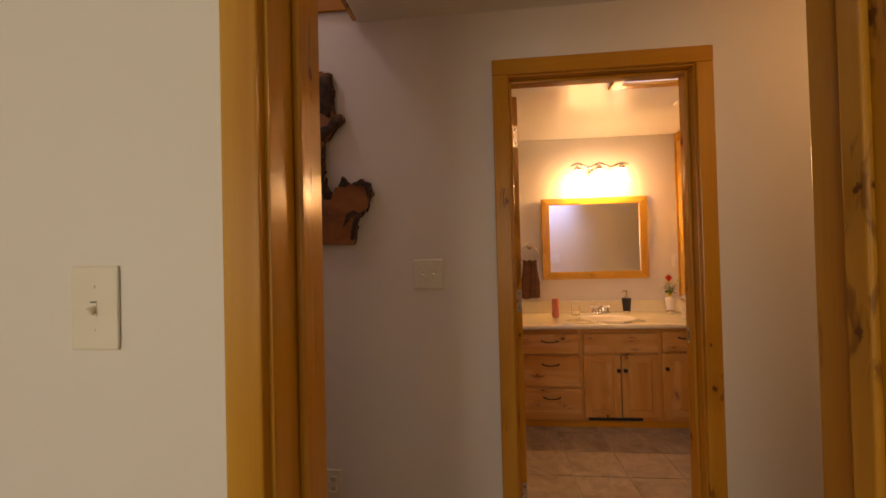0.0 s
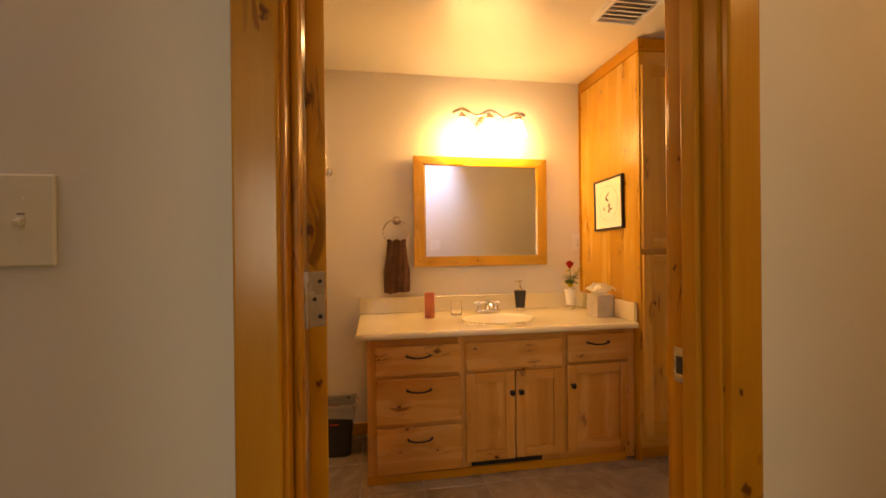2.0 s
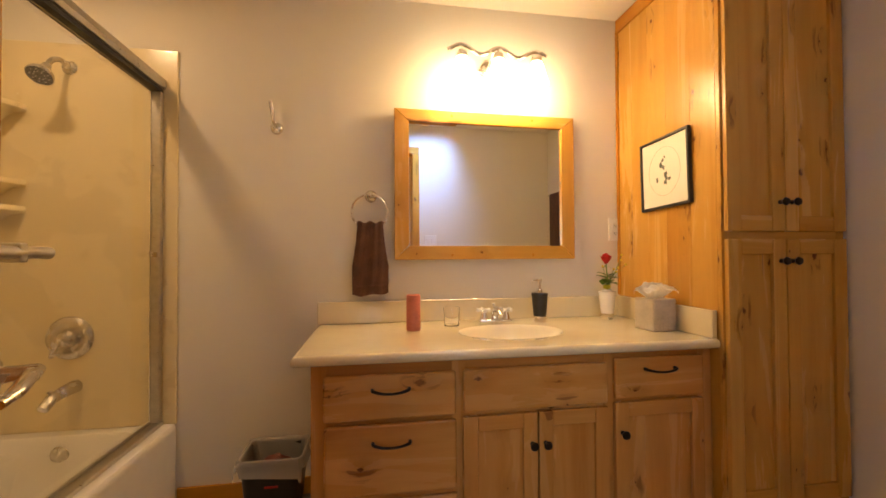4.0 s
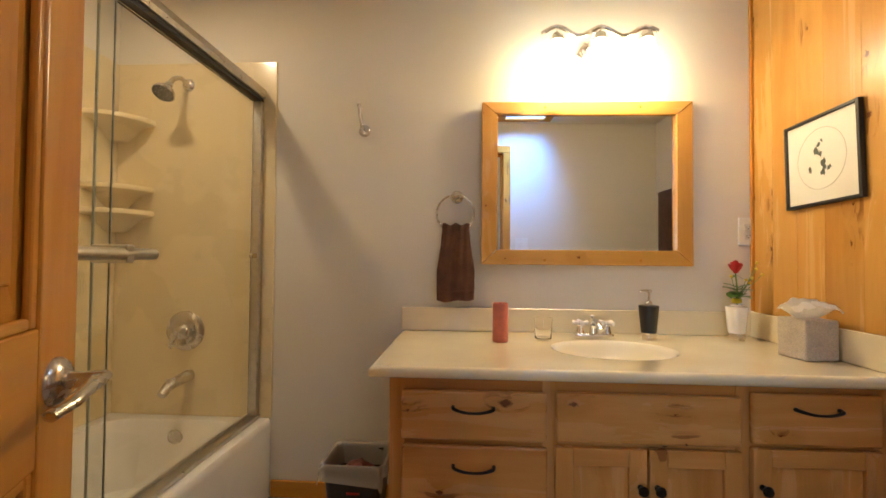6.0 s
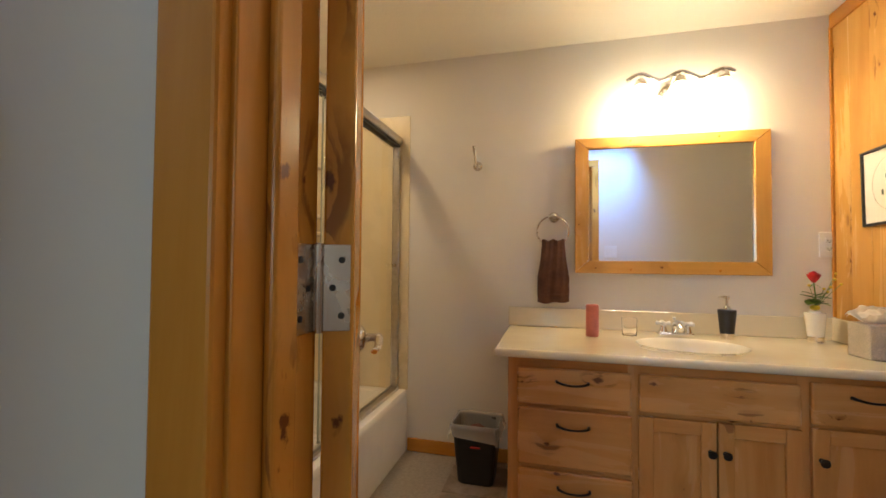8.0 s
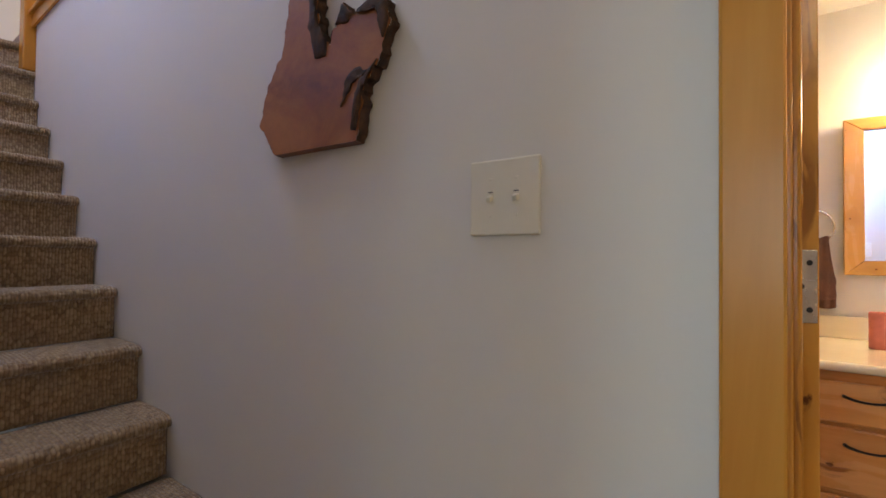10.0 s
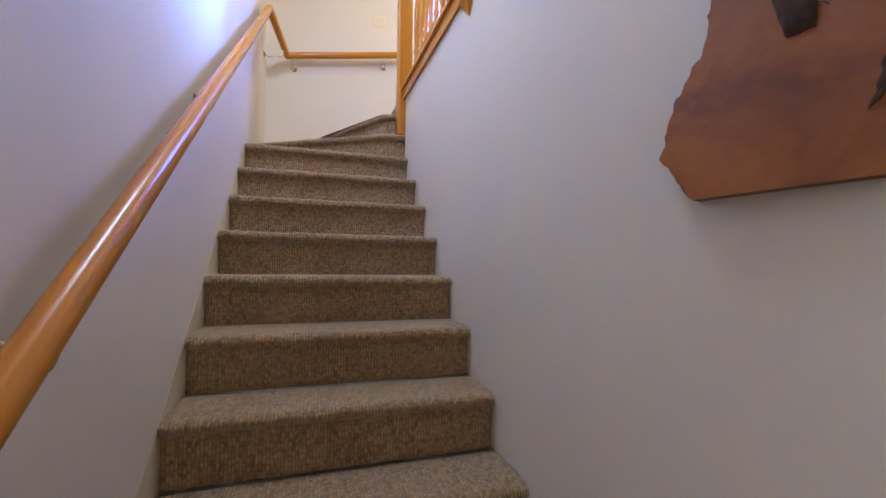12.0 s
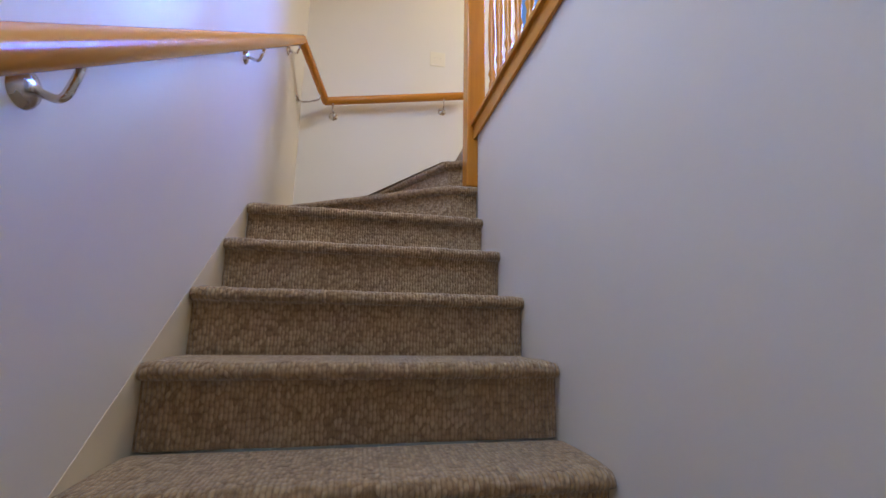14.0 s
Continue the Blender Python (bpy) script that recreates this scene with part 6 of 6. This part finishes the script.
for sz in (1.690, 1.372, 1.262):
    sb = bmesh.new()
    ox, oy = TX0 + 0.010, BY - 0.012
    rows = []
    for s, dz in ((1.0, 0.0), (1.02, -0.006), (1.02, -0.020), (0.98, -0.026), (0.72, -0.034), (0.55, -0.060), (0.30, -0.100)):
        row = [sb.verts.new((ox + 0.185 * s * math.cos(a), oy - 0.185 * s * math.sin(a), sz + dz)) for a in (math.pi / 2 * k / 14 for k in range(15))]
        rows.append([sb.verts.new((ox, oy, sz + dz))] + row)
    sb.faces.new(rows[0])
    for p, q in zip(rows, rows[1:]):
        for k in range(len(p)):
            sb.faces.new((p[k], p[(k + 1) % len(p)], q[(k + 1) % len(p)], q[k]))
    sb.faces.new(rows[-1][::-1])
    part("corner_shelf", sb, M_SURROUND, sur, smooth=True)

sd = thing("shower_door", "sliding clear glass shower door in a satin frame", "shower door")
HX = -0.241
hp = [(HX - 0.032, 1.790), (HX + 0.028, 1.790), (HX + 0.034, 1.806), (HX + 0.030, 1.832), (HX + 0.010, 1.842), (HX - 0.032, 1.842)]
hb = bmesh.new()
a = [hb.verts.new((x, TY0 + 0.012, z)) for x, z in hp]
c = [hb.verts.new((x, BY - 0.012, z)) for x, z in hp]
for k in range(len(hp)):
    hb.faces.new((a[k], a[(k + 1) % len(hp)], c[(k + 1) % len(hp)], c[k]))
hb.faces.new(a)
hb.faces.new(c[::-1])
part("header", hb, M_ALU, sd, "rounded satin header")
part("header_channel", box(HX - 0.026, TY0 + 0.013, 1.772, HX + 0.020, BY - 0.013, 1.7895), M_DARK, sd)
part("jamb", box(HX - 0.022, BY - 0.040, TR + 0.018, HX + 0.024, BY - 0.012, 1.772, 0.004), M_ALU, sd)
part("jamb", box(HX - 0.022, TY0 + 0.012, TR + 0.018, HX + 0.024, TY0 + 0.040, 1.772, 0.004), M_ALU, sd)
part("sill_track", box(HX - 0.026, TY0 + 0.012, TR + 0.0005, HX + 0.030, BY - 0.012, TR + 0.018, 0.004), M_ALU, sd)
for gx, y0, y1 in ((HX + 0.008, 3.62, 4.262), (HX - 0.014, 4.235, BY - 0.045)):
    g = part("glass_pane", box(gx - 0.003, y0, TR + 0.026, gx + 0.003, y1, 1.772), M_PANE, sd)
    g.visible_shadow = False
    part("pane_edge", box(gx - 0.0031, y1 if gx > HX else y0 - 0.003, TR + 0.026, gx + 0.0035, y1 + 0.003 if gx > HX else y0, 1.772), M_PANEEDGE, g)
    part("bottom_guide", box(gx - 0.007, y0, TR + 0.0185, gx + 0.007, y1, TR + 0.030, 0.002), M_ALU, g)
bar = part("towel_bar", tube([(HX + 0.098, 3.72, 1.058), (HX + 0.098, 4.31, 1.058)], 0.016, 16), M_ALU, sd, "satin towel bar", smooth=True)
for ty in (3.74, 4.214):
    part("bar_mount", box(HX + 0.0115, ty - 0.012, 1.034, HX + 0.113, ty + 0.012, 1.082, 0.004), M_ALU, bar)
part("bumper", box(HX + 0.000, BY - 0.085, 1.046, HX + 0.016, BY - 0.041, 1.068, 0.003), M_NICKEL, sd)

WALLP = BY - 0.011
sh = thing("overhead_shower", "brushed nickel shower head on a bent arm", "shower head")
R90 = Matrix.Rotation(radians(90), 4, "X")
part("flange", lathe([(0.0, 0.012), (0.014, 0.011), (0.028, 0.004), (0.030, 0.0)], 24, Matrix.Translation((-0.592, WALLP, 1.862)) @ R90), M_NICKEL, sh, smooth=True)
arm = smooth_line([(-0.592, WALLP - 0.005, 1.862), (-0.593, WALLP - 0.050, 1.872), (-0.594, WALLP - 0.095, 1.852), (-0.594, WALLP - 0.125, 1.815)], 7)
part("arm", tube(arm, 0.0105, 14, up=(1, 0, 0)), M_NICKEL, sh, smooth=True)
hd = (Vector((0.0, -0.55, -0.83))).normalized()
rot = hd.to_track_quat("Z", "Y").to_matrix().to_4x4()
head = part("head", lathe([(0.0, -0.002), (0.014, 0.0), (0.016, 0.016), (0.024, 0.030), (0.043, 0.056), (0.046, 0.066), (0.043, 0.072)], 28, Matrix.Translation((-0.594, WALLP - 0.122, 1.818)) @ rot), M_NICKEL, sh, smooth=True)
part("spray_face", lathe([(0.043, 0.071), (0.040, 0.068), (0.0, 0.068)], 28, Matrix.Translation((-0.594, WALLP - 0.122, 1.818)) @ rot), M_SEAL, head)
for k in range(18):
    aa = 2 * math.pi * k / 9
    rr = 0.030 if k < 9 else 0.018
    part("nozzle", lathe([(0.002, 0.067), (0.0018, 0.071), (0.0, 0.071)], 8, Matrix.Translation((-0.594, WALLP - 0.122, 1.818)) @ rot @ Matrix.Translation((rr * math.cos(aa), rr * math.sin(aa), 0))), M_WHITEPL, head)

sv = thing("shower_valve", "brushed nickel shower valve with a lever handle", "faucet")
vm = Matrix.Translation((-0.580, WALLP, 0.704)) @ R90
plate2 = part("escutcheon", lathe([(0.0, 0.012), (0.050, 0.012), (0.066, 0.017), (0.074, 0.014), (0.086, 0.010), (0.091, 0.003), (0.092, 0.0)], 40, vm), M_NICKEL, sv, smooth=True)
part("handle_hub", lathe([(0.040, 0.012), (0.038, 0.030), (0.028, 0.046), (0.012, 0.056), (0.0, 0.058)], 28, vm), M_NICKEL, sv, smooth=True)
lev = smooth_line([(-0.578, WALLP - 0.050, 0.712), (-0.590, WALLP - 0.058, 0.690), (-0.606, WALLP - 0.055, 0.660), (-0.618, WALLP - 0.048, 0.634)], 6)
part("lever", tube(lev, [0.016 - 0.006 * k / (len(lev) - 1) for k in range(len(lev))], 12, squash=0.7), M_NICKEL, sv, smooth=True)

ts = thing("tub_spout", "brushed nickel tub spout with a diverter knob", "faucet")
sp = smooth_line([(-0.556, WALLP - 0.001, 0.500), (-0.560, WALLP - 0.05, 0.497), (-0.568, WALLP - 0.115, 0.485), (-0.572, WALLP - 0.158, 0.455)], 7)
part("spout", tube(sp, [0.028 - 0.009 * k / (len(sp) - 1) for k in range(len(sp))], 18, up=(1, 0, 0)), M_NICKEL, ts, smooth=True)
part("diverter_knob", lathe([(0.004, 0.0), (0.004, 0.012), (0.009, 0.016), (0.009, 0.022), (0.0, 0.025)], 14, Matrix.Translation((-0.569, WALLP - 0.128, 0.494))), M_NICKEL, ts, smooth=True)

# ---- ceiling pieces ----
skl = thing("skylight", "square skylight with a wooden trim frame", "skylight")
w = 0.062
for nm, b, ax in (("trim_board", (SKX0 - w, SKY0 - w, SKX0, SKY1 + w), 1), ("trim_board", (SKX1, SKY0 - w, SKX1 + w, SKY1 + w), 1), ("trim_board", (SKX0, SKY0 - w, SKX1, SKY0), 0), ("trim_board", (SKX0, SKY1, SKX1, SKY1 + w), 0)):
    part(nm, box(b[0], b[1], BATH_TOP - 0.018, b[2], b[3], BATH_TOP - 0.001, 0.003), TRIM[ax], skl)
for b in ((SKX0 - 0.012, SKY0, SKX0, SKY1), (SKX1, SKY0, SKX1 + 0.012, SKY1), (SKX0, SKY0 - 0.012, SKX1, SKY0), (SKX0, SKY1, SKX1, SKY1 + 0.012)):
    part("shaft_wall", box(b[0], b[1], BATH_TOP + 0.112, b[2], b[3], 2.70), M_CEIL, skl)
part("diffuser", box(SKX0 - 0.01, SKY0 - 0.01, 2.70, SKX1 + 0.01, SKY1 + 0.01, 2.705), M_SKYPANE, skl, "bright white diffuser")

ex = thing("exhaust_fan", "white louvred exhaust fan grille in the ceiling", "ceiling vent")
EX0, EY0, ES = 1.625, 4.045, 0.25
for b in ((EX0, EY0, EX0 + 0.022, EY0 + ES), (EX0 + ES - 0.022, EY0, EX0 + ES, EY0 + ES), (EX0 + 0.022, EY0, EX0 + ES - 0.022, EY0 + 0.022), (EX0 + 0.022, EY0 + ES - 0.022, EX0 + ES - 0.022, EY0 + ES)):
    part("frame", box(b[0], b[1], BATH_TOP - 0.022, b[2], b[3], BATH_TOP - 0.0005, 0.004), M_WHITEPL, ex)
part("backing", box(EX0 + 0.022, EY0 + 0.022, BATH_TOP - 0.005, EX0 + ES - 0.022, EY0 + ES - 0.022, BATH_TOP - 0.001), M_GROUT, ex)
for k in range(6):
    yy = EY0 + 0.036 + k * 0.034
    part("slat", turned(box(-(ES / 2 - 0.022), -0.011, -0.001, ES / 2 - 0.022, 0.011, 0.001), Matrix.Translation((EX0 + ES / 2, yy, BATH_TOP - 0.013)) @ Matrix.Rotation(radians(20), 4, "X")), M_WHITEPL, ex)

# ---- baseboards ----
for nm, b, ax in (("baseboard", (-0.158, BY - 0.014, VX0 - 0.001, BY - 0.001), 0), ("baseboard", (1.21, WY + 0.121, 2.53, WY + 0.134), 0)):
    structure(nm, box(b[0], b[1], FLOOR, b[2], b[3], FLOOR + 0.075, 0.003), TRIM[ax], "varnished pine baseboard", "baseboard")
for b in ((-0.30, WY - 0.014, DX0 - 0.0705, WY - 0.001), (DX1 + 0.0705, WY - 0.014, 3.4, WY - 0.001)):
    structure("baseboard", box(b[0], b[1], FLOOR, b[2], b[3], FLOOR + 0.075, 0.003), TRIM[0], "varnished pine baseboard", "baseboard")

# ---- bathroom floor tiles ----
fl = structure("floor_bath", box(-1.0, 2.991, FLOOR - 0.25, 2.6, BY, FLOOR - 0.004), M_GROUT, "taupe ceramic tile floor with grey grout", "floor")
T = 0.312
tile_mesh = None
for i in range(-4, 4):
    for j in range(-5, 3):
        x0, y0 = 1.398 + T * i, 4.395 + T * j
        x1, y1 = min(x0 + T - 0.006, 2.529), min(y0 + T - 0.006, BY - 0.001)
        x0, y0 = max(x0, -0.16), max(y0, WY + 0.03)
        if x1 - x0 < 0.02 or y1 - y0 < 0.02:
            continue
        if x1 - x0 > T - 0.0065 and y1 - y0 > T - 0.0065:
            if tile_mesh is None:
                t = part("tile", box(0, 0, -0.02, T - 0.006, T - 0.006, 0, 0.0025, 1), M_TILE, fl)
                tile_mesh = t.data
            else:
                t = new("tile", tile_mesh)
                t.parent = fl
            t.location = (x0, y0, FLOOR + 0.0006 * noise.noise(Vector((i, j, 3))))
        else:
            t = part("tile", box(x0, y0, FLOOR - 0.02, x1, y1, FLOOR, 0.0025, 1), M_TILE, fl)
